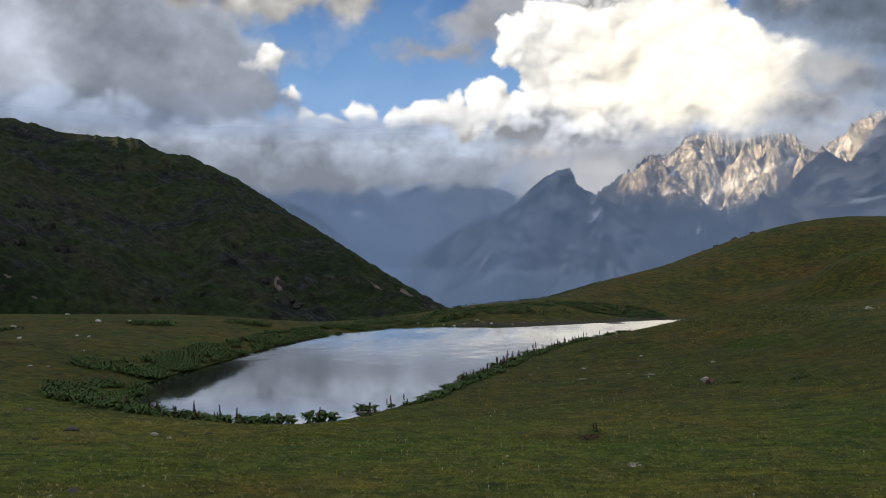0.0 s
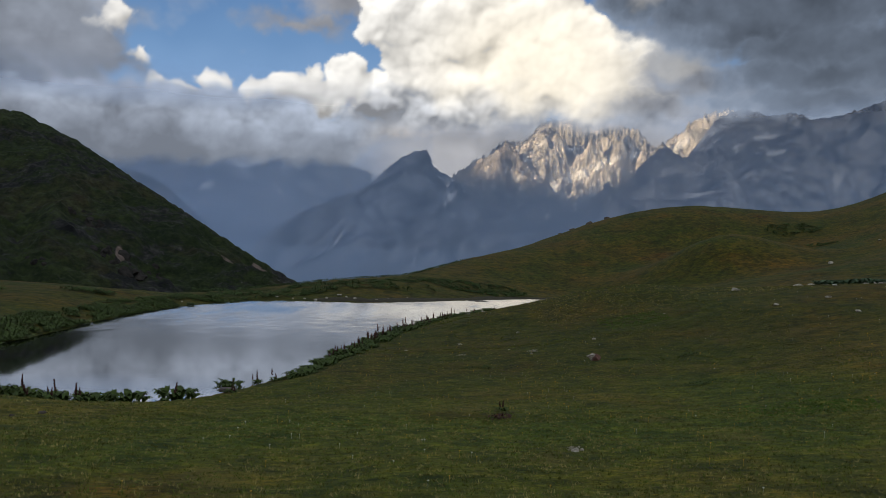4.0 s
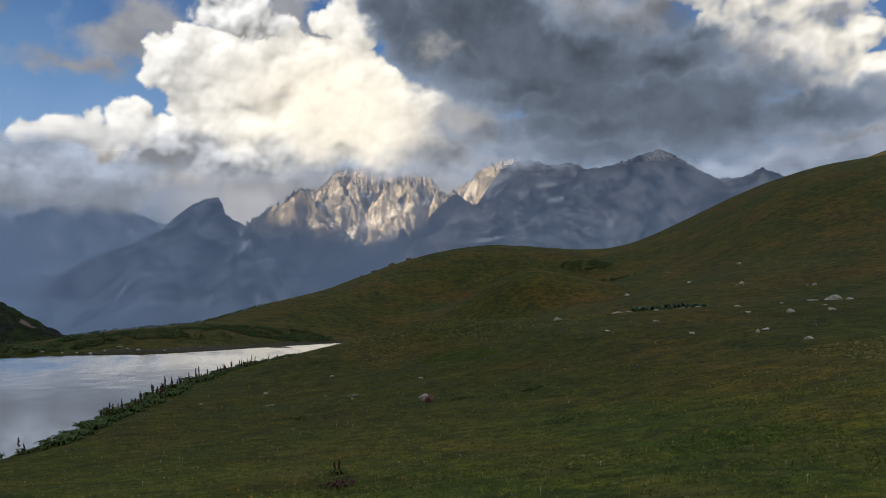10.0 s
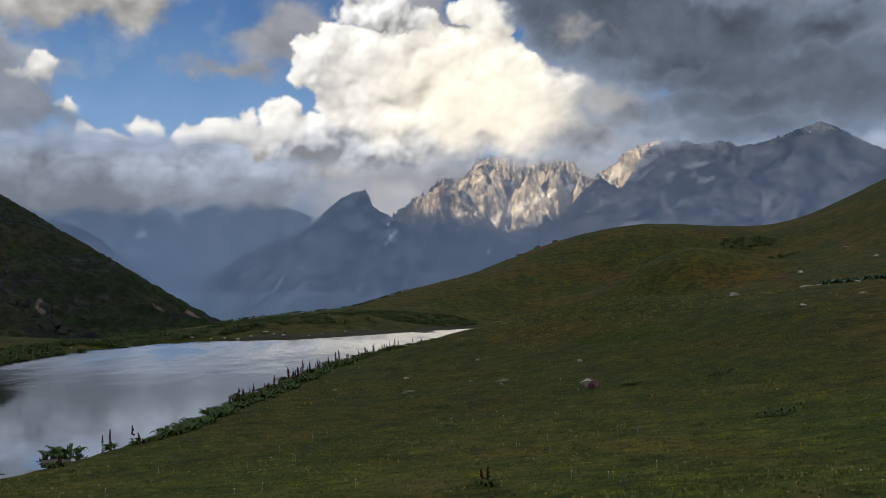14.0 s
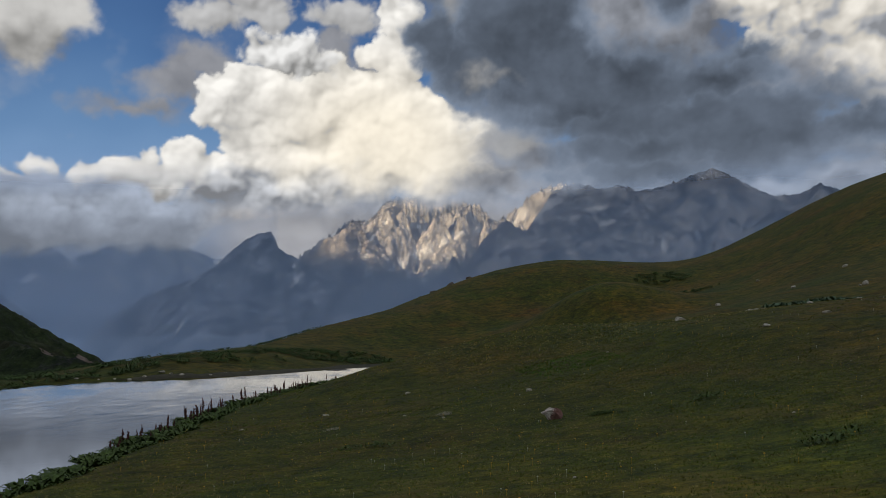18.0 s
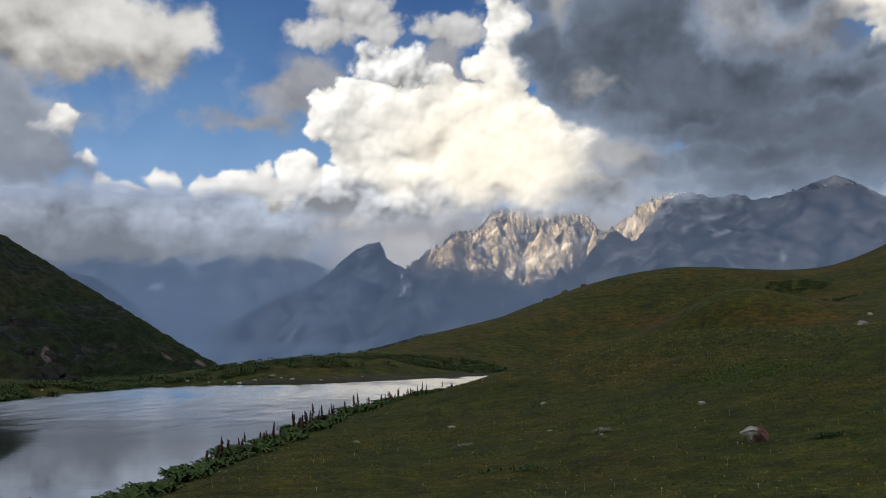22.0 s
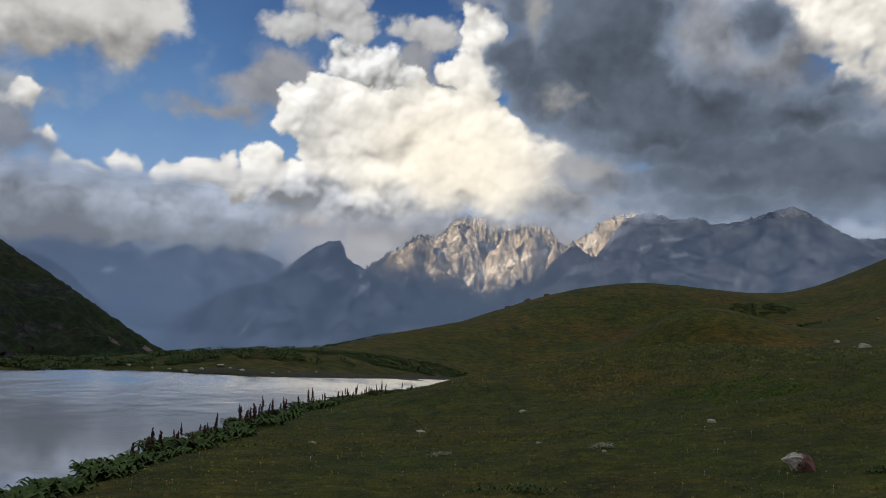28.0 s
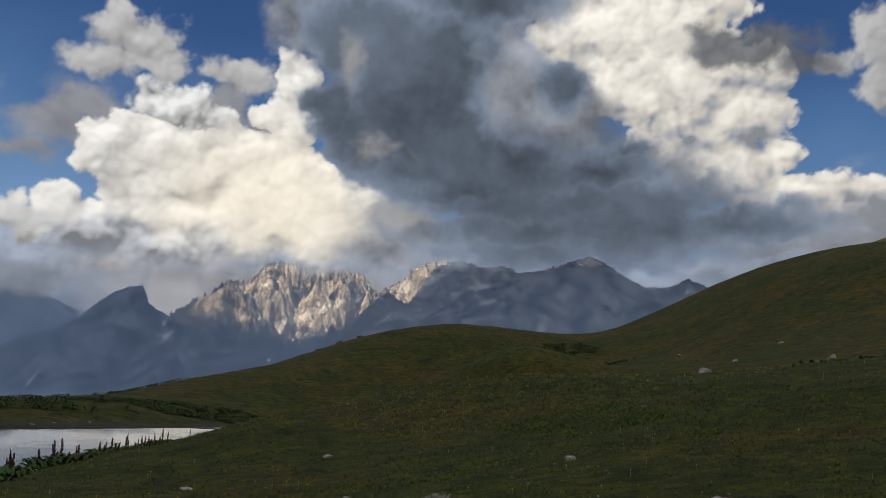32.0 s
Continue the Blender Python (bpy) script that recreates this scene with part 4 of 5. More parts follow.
# the covers at 25.2 and 16.6 are sun patches painted as pale colour
mountain("dark_massif", [(11, 3.4), (12, 4.6), (13, 6.2), (13.9, 7.2), (14.5, 7.85), (15.1, 7.3), (16, 6.7), (17, 8.2), (18, 9.5), (19.6, 10.0), (21.1, 9.5), (22.6, 9.7), (23.6, 9.2), (25.3, 9.45), (27.2, 10.05), (28.5, 10.45), (29.3, 10.1), (30.4, 9.35), (32.2, 8.35), (33.6, 8.4), (35, 8.95), (36.2, 8.4), (38, 7.6), (42, 7.0), (48, 6)],
         2500, 4000, -400, DARK_ROCK, "dark blue rock massif with small snowfields and painted sun patches", 0.16, 1.9, 0.75, 7, 0.8, cover=[(17.2, 8.3, 1.8, 0.6, 35), (20.9, 8.2, 0.9, 0.25, 5), (21.6, 7.2, 0.8, 0.2, 15), (19.2, 7.6, 0.4, 0.3, 30), (27.8, 9.9, 0.35, 0.1, -40), (25.2, 5.4, 0.35, 0.7, 0), (16.6, 4.4, 2.0, 0.2, 8)])

# an unseen range, added to block the sun and shade the nearer slopes
mountain("sun_block_range", [(-108, 24), (-104, 32), (-91, 34), (-84, 34), (-80, 30), (-77, 24.0), (-74.5, 22.0), (-72, 22.6), (-64, 21.5), (-60, 15)], 4200, 4840, -300, DARK_ROCK, "unseen range added in the west to block the sun", 0.3, 3.0, 0.9, 10, 0.7, 60, 0.3)

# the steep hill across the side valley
# crest left of azimuth -52 is unseen, added to shade the meadow
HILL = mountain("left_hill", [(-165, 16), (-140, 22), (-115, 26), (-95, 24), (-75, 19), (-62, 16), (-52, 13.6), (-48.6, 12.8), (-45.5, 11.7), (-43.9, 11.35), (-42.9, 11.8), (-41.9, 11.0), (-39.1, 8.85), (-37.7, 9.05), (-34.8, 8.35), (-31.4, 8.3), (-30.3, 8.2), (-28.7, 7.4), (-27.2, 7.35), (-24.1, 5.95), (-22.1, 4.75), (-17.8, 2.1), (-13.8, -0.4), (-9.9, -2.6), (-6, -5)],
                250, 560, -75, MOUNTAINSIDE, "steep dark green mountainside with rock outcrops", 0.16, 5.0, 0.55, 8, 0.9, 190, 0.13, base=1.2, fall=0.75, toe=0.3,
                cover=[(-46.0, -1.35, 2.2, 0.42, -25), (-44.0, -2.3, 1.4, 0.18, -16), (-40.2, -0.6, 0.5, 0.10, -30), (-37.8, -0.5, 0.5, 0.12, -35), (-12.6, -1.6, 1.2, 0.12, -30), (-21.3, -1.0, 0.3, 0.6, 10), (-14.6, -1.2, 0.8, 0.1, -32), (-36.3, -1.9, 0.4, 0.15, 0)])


# ---- stones ----
def stone_mesh(name, size, seed, flat=0.6, rough=0.22, level=2, long=1.0, hewn=False):
    """An angular weathered stone, its foot a little in the ground."""
    bm = bmesh.new()
    bmesh.ops.create_icosphere(bm, subdivisions=level, radius=1.0)
    r = random.Random(seed)
    cuts = [(Vector((r.uniform(-1, 1), r.uniform(-1, 1), r.uniform(-0.3, 1))).normalized(), r.uniform(0.55, 0.85)) for _ in range(7)] if not hewn else [(Vector((r.gauss(0, 1), r.gauss(0, 1), r.gauss(0.25, 0.8))).normalized(), r.uniform(0.42, 0.72)) for _ in range(12)]
    for v in bm.verts:
        for n, far in cuts:
            over = v.co.dot(n) - far
            if over > 0:
                v.co -= n * over * 0.9
        v.co *= 1 + rough * noise.noise(v.co * 1.7 + Vector((seed, 0, 0))) + 0.4 * rough * noise.noise(v.co * 5 + Vector((0, seed, 0)))
        v.co = Vector((v.co.x * size * 0.5 * long, v.co.y * size * 0.42, v.co.z * size * 0.5 * flat))
    me = bpy.data.meshes.new(name)
    bm.to_mesh(me)
    bm.free()
    return me


def stone_material(name, dark, light, scale):
    m, nt, bsdf = material(name, 0.9)
    col = ramp(nt, noise_at(nt, scale, 8, 0.7), [(0.33, dark), (0.62, light)])
    lichen = ramp(nt, noise_at(nt, scale * 2.7, 4, 0.6), [(0.60, (0, 0, 0)), (0.70, (1, 1, 1))])
    nt.links.new(mixed(nt, lichen, col, tuple(c * 0.45 for c in light)), bsdf.inputs["Base Color"])
    bumped(nt, bsdf, noise_at(nt, scale * 3, 7, 0.7), 0.6, 0.03)
    return m


PALE_STONE = stone_material("pale limestone", (0.20, 0.175, 0.135), (0.60, 0.54, 0.43), 6)
DARK_STONE = stone_material("dark lichened stone", (0.05, 0.045, 0.04), (0.14, 0.11, 0.09), 6)


def boulder_material():
    """Red-brown rock whose one flank is crusted with white lichen."""
    m, nt, bsdf = material("red boulder with white lichen crust", 0.9)
    red = ramp(nt, noise_at(nt, 7, 8, 0.7), [(0.3, (0.085, 0.040, 0.032)), (0.7, (0.25, 0.125, 0.095))])
    white = ramp(nt, noise_at(nt, 11, 8, 0.75), [(0.34, (0.12, 0.085, 0.070)), (0.48, (0.42, 0.36, 0.30)), (0.62, (0.66, 0.58, 0.48))])
    tc, sep = nt.nodes.new("ShaderNodeTexCoord"), nt.nodes.new("ShaderNodeSeparateXYZ")
    nt.links.new(tc.outputs["Object"], sep.inputs["Vector"])
    ma, mb = node(nt, "ShaderNodeMath"), node(nt, "ShaderNodeMath")
    ma.operation, mb.operation = "MULTIPLY_ADD", "ADD"
    nt.links.new(sep.outputs["X"], ma.inputs[0])
    ma.inputs[1].default_value, ma.inputs[2].default_value = 2.2, 0.70
    nt.links.new(ma.outputs[0], mb.inputs[0])
    nt.links.new(ramp(nt, noise_at(nt, 5, 8, 0.7), [(0.25, (0, 0, 0)), (0.75, (1, 1, 1))]), mb.inputs[1])
    crust = ramp(nt, mb.outputs[0], [(0.88, (1, 1, 1)), (0.99, (0, 0, 0))])
    nt.links.new(mixed(nt, crust, red, white), bsdf.inputs["Base Color"])
    bumped(nt, bsdf, noise_at(nt, 16, 8, 0.7), 0.7, 0.03)
    return m


def stone(x, y, size, flat=0.55, mat=None, seed=1, name="stone", label="pale limestone half sunk in the turf", group="stones in the meadow"):
    me = stone_mesh(name, size * 1.15, seed, flat * 1.2, 0.14, 2, hewn=True)
    me.materials.append(mat or PALE_STONE)
    ob = new(name, me)
    ob.matrix_world = pose(x, y, ground_z(x, y) + size * 0.5 * flat * 0.35, 0, 0, seed * 47 % 360)
    return tagged(ob, label, "stone", group)


boulder_me = stone_mesh("boulder", 0.70, 14, 0.70, 0.08, 4, 1.3, True)
for v in boulder_me.vertices:
    if v.co.z > 0:
        v.co.z *= 1.0 + 1.1 * v.co.x + 0.25 * abs(noise.noise(v.co * 6))
    v.co += 0.03 * noise.noise_vector(v.co * 9)
boulder_me.materials.append(boulder_material())
boulder = tagged(new("boulder", boulder_me), "red-brown boulder half crusted with white lichen, lying in the grass", "boulder")
boulder.matrix_world = pose(5.85, 43.5, ground_z(5.85, 43.5) + 0.15, 0, 8, 12)

# the pale outcrop on the slope and the stones strewn round it
stone(36.8, 56.9, 1.45, 0.52, seed=27, name="boulder", label="large pale broken limestone boulder on the hillside", group="")
for i, (x, y, s) in enumerate([(35.9, 56.5, 0.6), (37.7, 56.6, 0.55), (36.3, 56.0, 0.35), (38.2, 57.3, 0.3), (50.6, 88.2, 1.0), (49.8, 87.9, 0.5), (54.0, 104.7, 0.9), (65.0, 130.0, 0.8), (17.6, 51.2, 0.45), (20.1, 46.7, 0.45), (22.2, 44.3, 0.4), (22.8, 44.5, 0.5), (22.1, 40.5, 0.5), (52.5, 79.0, 0.7), (52.0, 79.4, 0.5),
                               (-11.2, 13.4, 0.16), (-11.5, 13.1, 0.13), (-43.5, 57.6, 0.5), (-39.5, 60.5, 0.45), (-55, 72, 0.8), (-46, 77.5, 0.5), (-34.5, 36.2, 0.35)]):
    stone(x, y, s * 0.9, 0.5, seed=210 + i)
for i, (x, y, s) in enumerate([(40.5, 66, 1.3), (43, 67, 1.5), (19.0, 62.0, 1.05), (24.2, 63.5, 0.8), (25.4, 64.0, 0.9), (26.6, 63.2, 0.6), (28.0, 61.5, 0.7), (29.6, 62.0, 0.9), (30.6, 62.6, 1.0), (31.4, 62.2, 0.6), (21.0, 52.0, 0.55), (24.0, 57.5, 0.5),
                               (28.2, 55.0, 0.6), (33.4, 60.5, 0.6), (31.0, 54.5, 0.5), (26.2, 51.0, 0.6), (27.5, 49.0, 0.9), (29.0, 47.6, 0.7), (30.5, 50.0, 0.4), (27.6, 58.6, 0.55), (23.0, 66, 0.6), (35.6, 55.0, 0.5), (34.0, 62.5, 0.5)]):
    stone(x, y, s * 0.8, 0.34, seed=30 + i)
rs = random.Random(9)
for i in range(26):
    stone(rs.uniform(22.5, 33.0), rs.uniform(60.5, 65.0), rs.uniform(0.18, 0.55), 0.45, seed=250 + i, label="small pale stone among the thistles")
stone(52, 118, 0.9, 0.6, seed=60)
stone(66, 112, 0.8, 0.6, seed=61)
# stones by the near shore and on the meadow to the west of it
for i, (x, y, s, f) in enumerate([(-13.2, 23.7, 0.42, 0.6), (-12.5, 23.3, 0.24, 0.6), (-41.5, 62, 0.6, 0.5), (-33.6, 50.8, 0.4, 0.5), (-32.3, 43.8, 0.6, 0.4), (-31.6, 44.4, 0.45, 0.4), (-49.6, 77.6, 1.1, 0.6), (-8.8, 12.5, 0.13, 0.5), (-8, 14, 0.12, 0.5), (0.95, 19.15, 0.24, 0.75), (1.12, 19.3, 0.15, 0.7),
                                  (3.2, 47.2, 0.2, 0.5), (7.0, 50.0, 0.42, 0.55), (3.4, 57.5, 0.6, 0.3), (-0.4, 54.6, 0.5, 0.3), (-3.6, 51.2, 0.35, 0.4), (2.2, 49.6, 0.25, 0.4), (12.5, 56, 0.3, 0.4), (-63, 92, 1.0, 0.5), (-57, 60, 0.5, 0.5), (9.5, 37.0, 0.16, 0.5), (3.0, 33.5, 0.13, 0.5)]):
    stone(x, y, s * 0.72, f * 0.9, seed=70 + i)
for i, (x, y, s) in enumerate([(-22, 29.7, 0.5), (-15.9, 23.5, 0.55), (-15.3, 21.0, 0.22), (-12.0, 25.0, 0.3), (-12.4, 24.2, 0.2), (-8.8, 13.1, 0.26)]):
    stone(x, y, s, 0.4, DARK_STONE, 100 + i, label="dark lichened stone sunk in the turf")
# stones along the far shore
for i, (x, y, s) in enumerate([(-13.5, 99.6, 1.2), (-14.8, 98.2, 0.9), (-11.6, 98.7, 0.8), (-15.9, 97.2, 0.8), (-20.2, 96.8, 0.7), (-9.2, 99.8, 0.6), (-12.6, 99.0, 0.6), (-17.2, 97.4, 0.5), (-8.0, 101.6, 0.5), (-23.4, 93.2, 0.5), (-18.4, 96.9, 0.5), (-26.9, 84, 0.45), (-5.8, 104.6, 0.4)]):
    stone(x, y, s * 0.62, 0.45, seed=120 + i, label="pale stone on the muddy far shore", group="stones along the far shore")
stone(-19.6, 92.6, 0.5, 0.8, DARK_STONE, 140, label="dark rock standing in the shallow water", group="")


def draped(name, line, width, mat, label, category, lift=0.03):
    """A strip of bare ground along a line, following the lie of the land, with ragged edges."""
    p = np.array(along(line, 0.4))
    d = np.gradient(p, axis=0)
    d /= np.hypot(*d.T)[:, None] + 1e-9
    k = np.arange(len(p))
    u = np.linspace(-0.5, 0.5, 7)
    ragged = width * (0.75 + 0.45 * fbm(k * 0.11, k * 0.0, 4, 33)) * smooth(0, 6, np.minimum(k, k[::-1]) + 0.5)
    x = p[:, :1] - d[:, 1:] * ragged[:, None] * u
    y = p[:, 1:] + d[:, :1] * ragged[:, None] * u
    me = grid_mesh(name, x, y, ground_at(x, y) + lift * (1 - 1.6 * np.abs(u) ** 1.5)[None])
    me.materials.append(mat)
    return tagged(new(name, me), label, category, kind="structure")


def along(points, step):
    """Places at even steps along a line of points."""
    p = np.array(points, float)
    seg = np.hypot(*np.diff(p, axis=0).T)
    at = np.concatenate([[0], np.cumsum(seg)])
    return [(float(np.interp(s, at, p[:, 0])), float(np.interp(s, at, p[:, 1]))) for s in np.arange(0, at[-1], step)]


TRODDEN = plain("trodden pale earth", (0.105, 0.092, 0.062), 0.95, 0.35, 2.5)
SHORE_MUD = plain("drying brown mud", (0.045, 0.040, 0.022), 0.85, 0.45, 1.6)
draped("footpath", [(-62, 35.5), (-52, 40.0), (-45.1, 42.7), (-42.7, 45.4), (-44.5, 50), (-48.5, 57), (-51.0, 64), (-53, 71)], 0.6, TRODDEN, "narrow trodden earth path across the meadow", "path", 0.04)
draped("bare_shore", [(-17, 97.3), (-10, 98.9), (-4, 105), (3, 113), (10, 120.4), (15.2, 122.6), (18, 122)], 1.7, SHORE_MUD, "bare strip of drying mud along the shore", "mud", 0.05)

# mud bar at the far tip, and drift by the near bank
mud = plain("wet mud", (0.030, 0.026, 0.018), 0.6, 0.3, 3)
bar = stone_mesh("mud_bar", 3.0, 150, 0.10, 0.3, 3)
bar.materials.append(mud)
tagged(new("mud_bar", bar), "dark wet mud bar off the far shore", "mud").matrix_world = pose(3.2, 110.2, 0.02, 0, 0, 15)
drift = stone_mesh("driftwood", 0.9, 151, 0.16, 0.4, 2)
drift.materials.append(DARK_STONE)
tagged(new("driftwood", drift), "dark driftwood lying in the shallow water", "driftwood").matrix_world = pose(-10.7, 38.7, 0.03, 0, 0, 20)


# crags that break through the grass of the steep hill
def crag(az, el, size, seed):
    """A broken cluster of rocks, each set into the slope."""
    X, Y, Z, A = HILL
    E = np.degrees(np.arctan2(Z - 6, np.hypot(X, Y)))
    r = random.Random(seed)
    for k in range(6):
        a, e, s = az + r.gauss(0, size * 0.030), el + r.gauss(0, size * 0.020), size * r.uniform(0.18, 0.5)
        i = np.unravel_index(np.argmin((A - a) ** 2 + (E - e) ** 2 + 9 * (Z < -85)), A.shape)
        me = stone_mesh("rock_outcrop", s, seed * 7 + k, r.uniform(0.9, 1.5), 0.5, 2, r.uniform(0.9, 1.4))
        me.materials.append(CRAG)
        ob = tagged(new("rock_outcrop", me), "dark craggy outcrop in the steep grass", "rock", "crags on the steep hill")
        ob.matrix_world = pose(float(X[i]), float(Y[i]), float(Z[i]) - s * 0.2, r.uniform(-25, 35), r.uniform(-30, 30), r.uniform(0, 360))


CRAG = stone_material("dark crag rock", (0.010, 0.010, 0.010), (0.050, 0.044, 0.036), 0.25)
for i, (a, e, s) in enumerate([(-22.2, -0.9, 22), (-21.2, -1.6, 26), (-20.2, -2.2, 22), (-19.2, -2.4, 18), (-23.4, 1.0, 16), (-24.2, 1.5, 14), (-22.6, 0.7, 12), (-37.6, 1.6, 26), (-36.0, 2.6, 22), (-38.8, 0.4, 24), (-34.8, 1.0, 18), (-36.6, 3.9, 16), (-43.0, 10.6, 16), (-42.2, 9.7, 20), (-40.8, 8.6, 18),
                            (-44.6, 9.4, 18), (-30.6, 7.8, 9), (-31.6, 6.4, 12), (-28.6, 6.7, 10), (-39.4, 5.0, 20), (-41.0, 3.4, 24), (-33.0, 4.4, 12), (-26.0, -1.6, 14), (-28.6, -1.9, 14)]):
    crag(a, e, s * 0.55, 160 + i)
for i, (x, y, s) in enumerate([(27.5, 191.0, 2.2), (31.5, 191.5, 2.6), (35.0, 190.5, 1.8), (24.5, 190.0, 1.4)]):
    stone(x, y, s, 0.45, DARK_STONE, 190 + i, "rock_outcrop", "dark rocks on the crest of the far slope", "rocks on the crest")


# ---- plants ----
LEAF = plain("broad dock leaf", (0.052, 0.080, 0.014), 0.75, 0.6, 5)
LEAF_FAR = plain("low green herbs", (0.046, 0.076, 0.017), 0.85, 0.6, 0.8)
SEED = plain("dry red-brown seed head", (0.070, 0.030, 0.024), 0.95, 0.5, 22)
STEM = plain("brown plant stem", (0.060, 0.040, 0.024), 0.9, 0.3, 20)


def leaves_mesh(name, count, spread, height, length, seed):
    """A rosette of broad bent leaves, each with a keel and a drooping tip."""
    r, verts, faces = random.Random(seed), [], []
    for _ in range(count):
        a, out = r.uniform(0, 6.283), spread * r.random() ** 0.6
        base = Vector((math.cos(a) * out * 0.8, math.sin(a) * out, 0))
        l, w = length * r.uniform(0.6, 1.15), length * r.uniform(0.18, 0.30)
        turn, rise, z0 = a + r.uniform(-0.9, 0.9), r.uniform(0.25, 0.9), r.uniform(0.1, 0.75) * height
        d, side = Vector((math.cos(turn), math.sin(turn), 0)), Vector((-math.sin(turn), math.cos(turn), 0))
        b = len(verts)
        p0 = base
        p1 = base + d * l * 0.35 + Vector((0, 0, z0 * 0.6 + rise * l * 0.25))
        p2 = base + d * l * 0.75 + Vector((0, 0, z0 * 0.8 + rise * l * 0.35))
        p3 = base + d * l * 1.1 + Vector((0, 0, z0 * 0.7 + rise * l * 0.10))
        up = Vector((0, 0, w * 0.35))
        verts += [p0, p1 + side * w + up, p1 - side * w + up, p1, p2 + side * w * 0.9 + up, p2 - side * w * 0.9 + up, p2, p3]
        faces += [(b, b + 3, b + 1), (b, b + 2, b + 3), (b + 1, b + 3, b + 6, b + 4), (b + 3, b + 2, b + 5, b + 6), (b + 4, b + 6, b + 7), (b + 6, b + 5, b + 7)]
    return quick_mesh(name, verts, faces, True)


def rod(verts, faces, p, q, r0, r1, sides=5):
    b, p, q = len(verts), Vector(p), Vector(q)
    d = (q - p).normalized()
    u = d.orthogonal().normalized()
    w = d.cross(u)
    for c, r in ((p, r0), (q, r1)):
        verts.extend(c + (u * math.cos(k * 6.283 / sides) + w * math.sin(k * 6.283 / sides)) * r for k in range(sides))
    faces.extend((b + k, b + (k + 1) % sides, b + sides + (k + 1) % sides, b + sides + k) for k in range(sides))


def seed_head_mesh(height, seed):
    """The upright brown seed head of a dock: a knobbly spindle with side tufts."""
    r, verts, faces = random.Random(seed), [], []
    z = height * r.uniform(0.42, 0.52)
    while z < height:
        u = (z - height * 0.4) / (height * 0.6)
        rad = 0.040 * (1 - 0.70 * u) * r.uniform(0.7, 1.5) + 0.008
        a, off = r.uniform(0, 6.283), rad * 0.7
        c = Vector((math.cos(a) * off, math.sin(a) * off, z))
        rod(verts, faces, c - Vector((0, 0, 0.03)), c + Vector((0, 0, 0.012)), rad * 0.5, rad, 5)
        rod(verts, faces, c + Vector((0, 0, 0.012)), c + Vector((math.cos(a) * 0.01, math.sin(a) * 0.01, 0.055)), rad, 0.004, 5)
        z += 0.028
    return quick_mesh("seed_head", verts, faces)


def stem_mesh(height, seed):
    verts, faces = [], []
    rod(verts, faces, (0, 0, -0.06), (0, 0, height * 0.5), 0.011, 0.008)
    rod(verts, faces, (0, 0, height * 0.5), (0, 0, height), 0.008, 0.003)
    return quick_mesh("stem", verts, faces)


HEADS = [(stem_mesh(h, i), seed_head_mesh(h, i)) for i, h in enumerate((0.52, 0.64, 0.76, 0.46, 0.86))]
ROSETTES = [leaves_mesh("leaves", n, s, h, l, 200 + i) for i, (n, s, h, l) in enumerate([(34, 0.40, 0.34, 0.34), (46, 0.55, 0.42, 0.38), (26, 0.32, 0.28, 0.30), (60, 0.7, 0.55, 0.42)])]


def dock_plant(x, y, kind, heads, seed, scale=1.0, label="leafy dock with tall brown seed heads on the bank", group="dock plants along the shore"):
    r = random.Random(seed)
    thing = tagged(new("dock_plant"), label, "plant", group)
    thing.matrix_world = pose(x, y, max(ground_z(x, y), -0.05) - 0.01, 0, 0, r.uniform(0, 360)) @ Matrix.Diagonal((scale, scale, scale, 1))
    part("leaves", ROSETTES[kind], LEAF, thing)
    for _ in range(heads):
        stem, head = r.choice(HEADS)
        a, out = r.uniform(0, 6.283), r.uniform(0.05, 0.5)
        s = part("stem", stem, STEM, thing)
        s.matrix_basis = pose(math.cos(a) * out, math.sin(a) * out, 0, r.uniform(-9, 9), r.uniform(-9, 9), r.uniform(0, 360))
        part("seed_head", head, SEED, s)
    return thing


rp = random.Random(5)
# the long east bank: leaves at the water's edge, seed heads above them
for i, (x, y) in enumerate(along([(-8.5, 42.0), (-8.4, 43.6), (-7.6, 52), (-6.2, 61), (-4.0, 71.5), (-0.6, 84), (4.0, 95)], 0.52)):
    tall = 0 if y < 43 else rp.choice((0, 0, 0, 1, 1, 2)) if y < 50 else rp.choice((0, 0, 1, 1, 2, 2, 3)) if y < 88 else rp.choice((0, 0, 1, 1))
    if y > 84 and rp.random() < 0.5:
        continue
    dock_plant(x + rp.uniform(-0.1, 0.75), y + rp.uniform(-0.3, 0.3), rp.randrange(3), tall, 300 + i, rp.uniform(0.65, 1.0))
for i, (x, y) in enumerate(along([(-9.2, 42), (-7.2, 52), (-5.8, 61), (-3.7, 70)], 0.8)):
    dock_plant(x + rp.uniform(0.5, 1.3), y + rp.uniform(-0.3, 0.3), rp.randrange(3), 0, 500 + i, rp.uniform(0.6, 0.95), "low broad-leaved dock at the foot of the slope")
# the near bank
for i, (x, y) in enumerate(along([(-23.2, 37.4), (-20.5, 36.1), (-17, 35.2), (-14.3, 35.0), (-13.4, 35.3)], 0.42)):
    dock_plant(x + rp.uniform(-0.2, 0.2), y + rp.uniform(-1.3, 0.3), rp.randrange(4), rp.choice((0, 0, 1, 1, 2)) if x < -14.3 else 0, 600 + i, rp.uniform(0.7, 1.05))
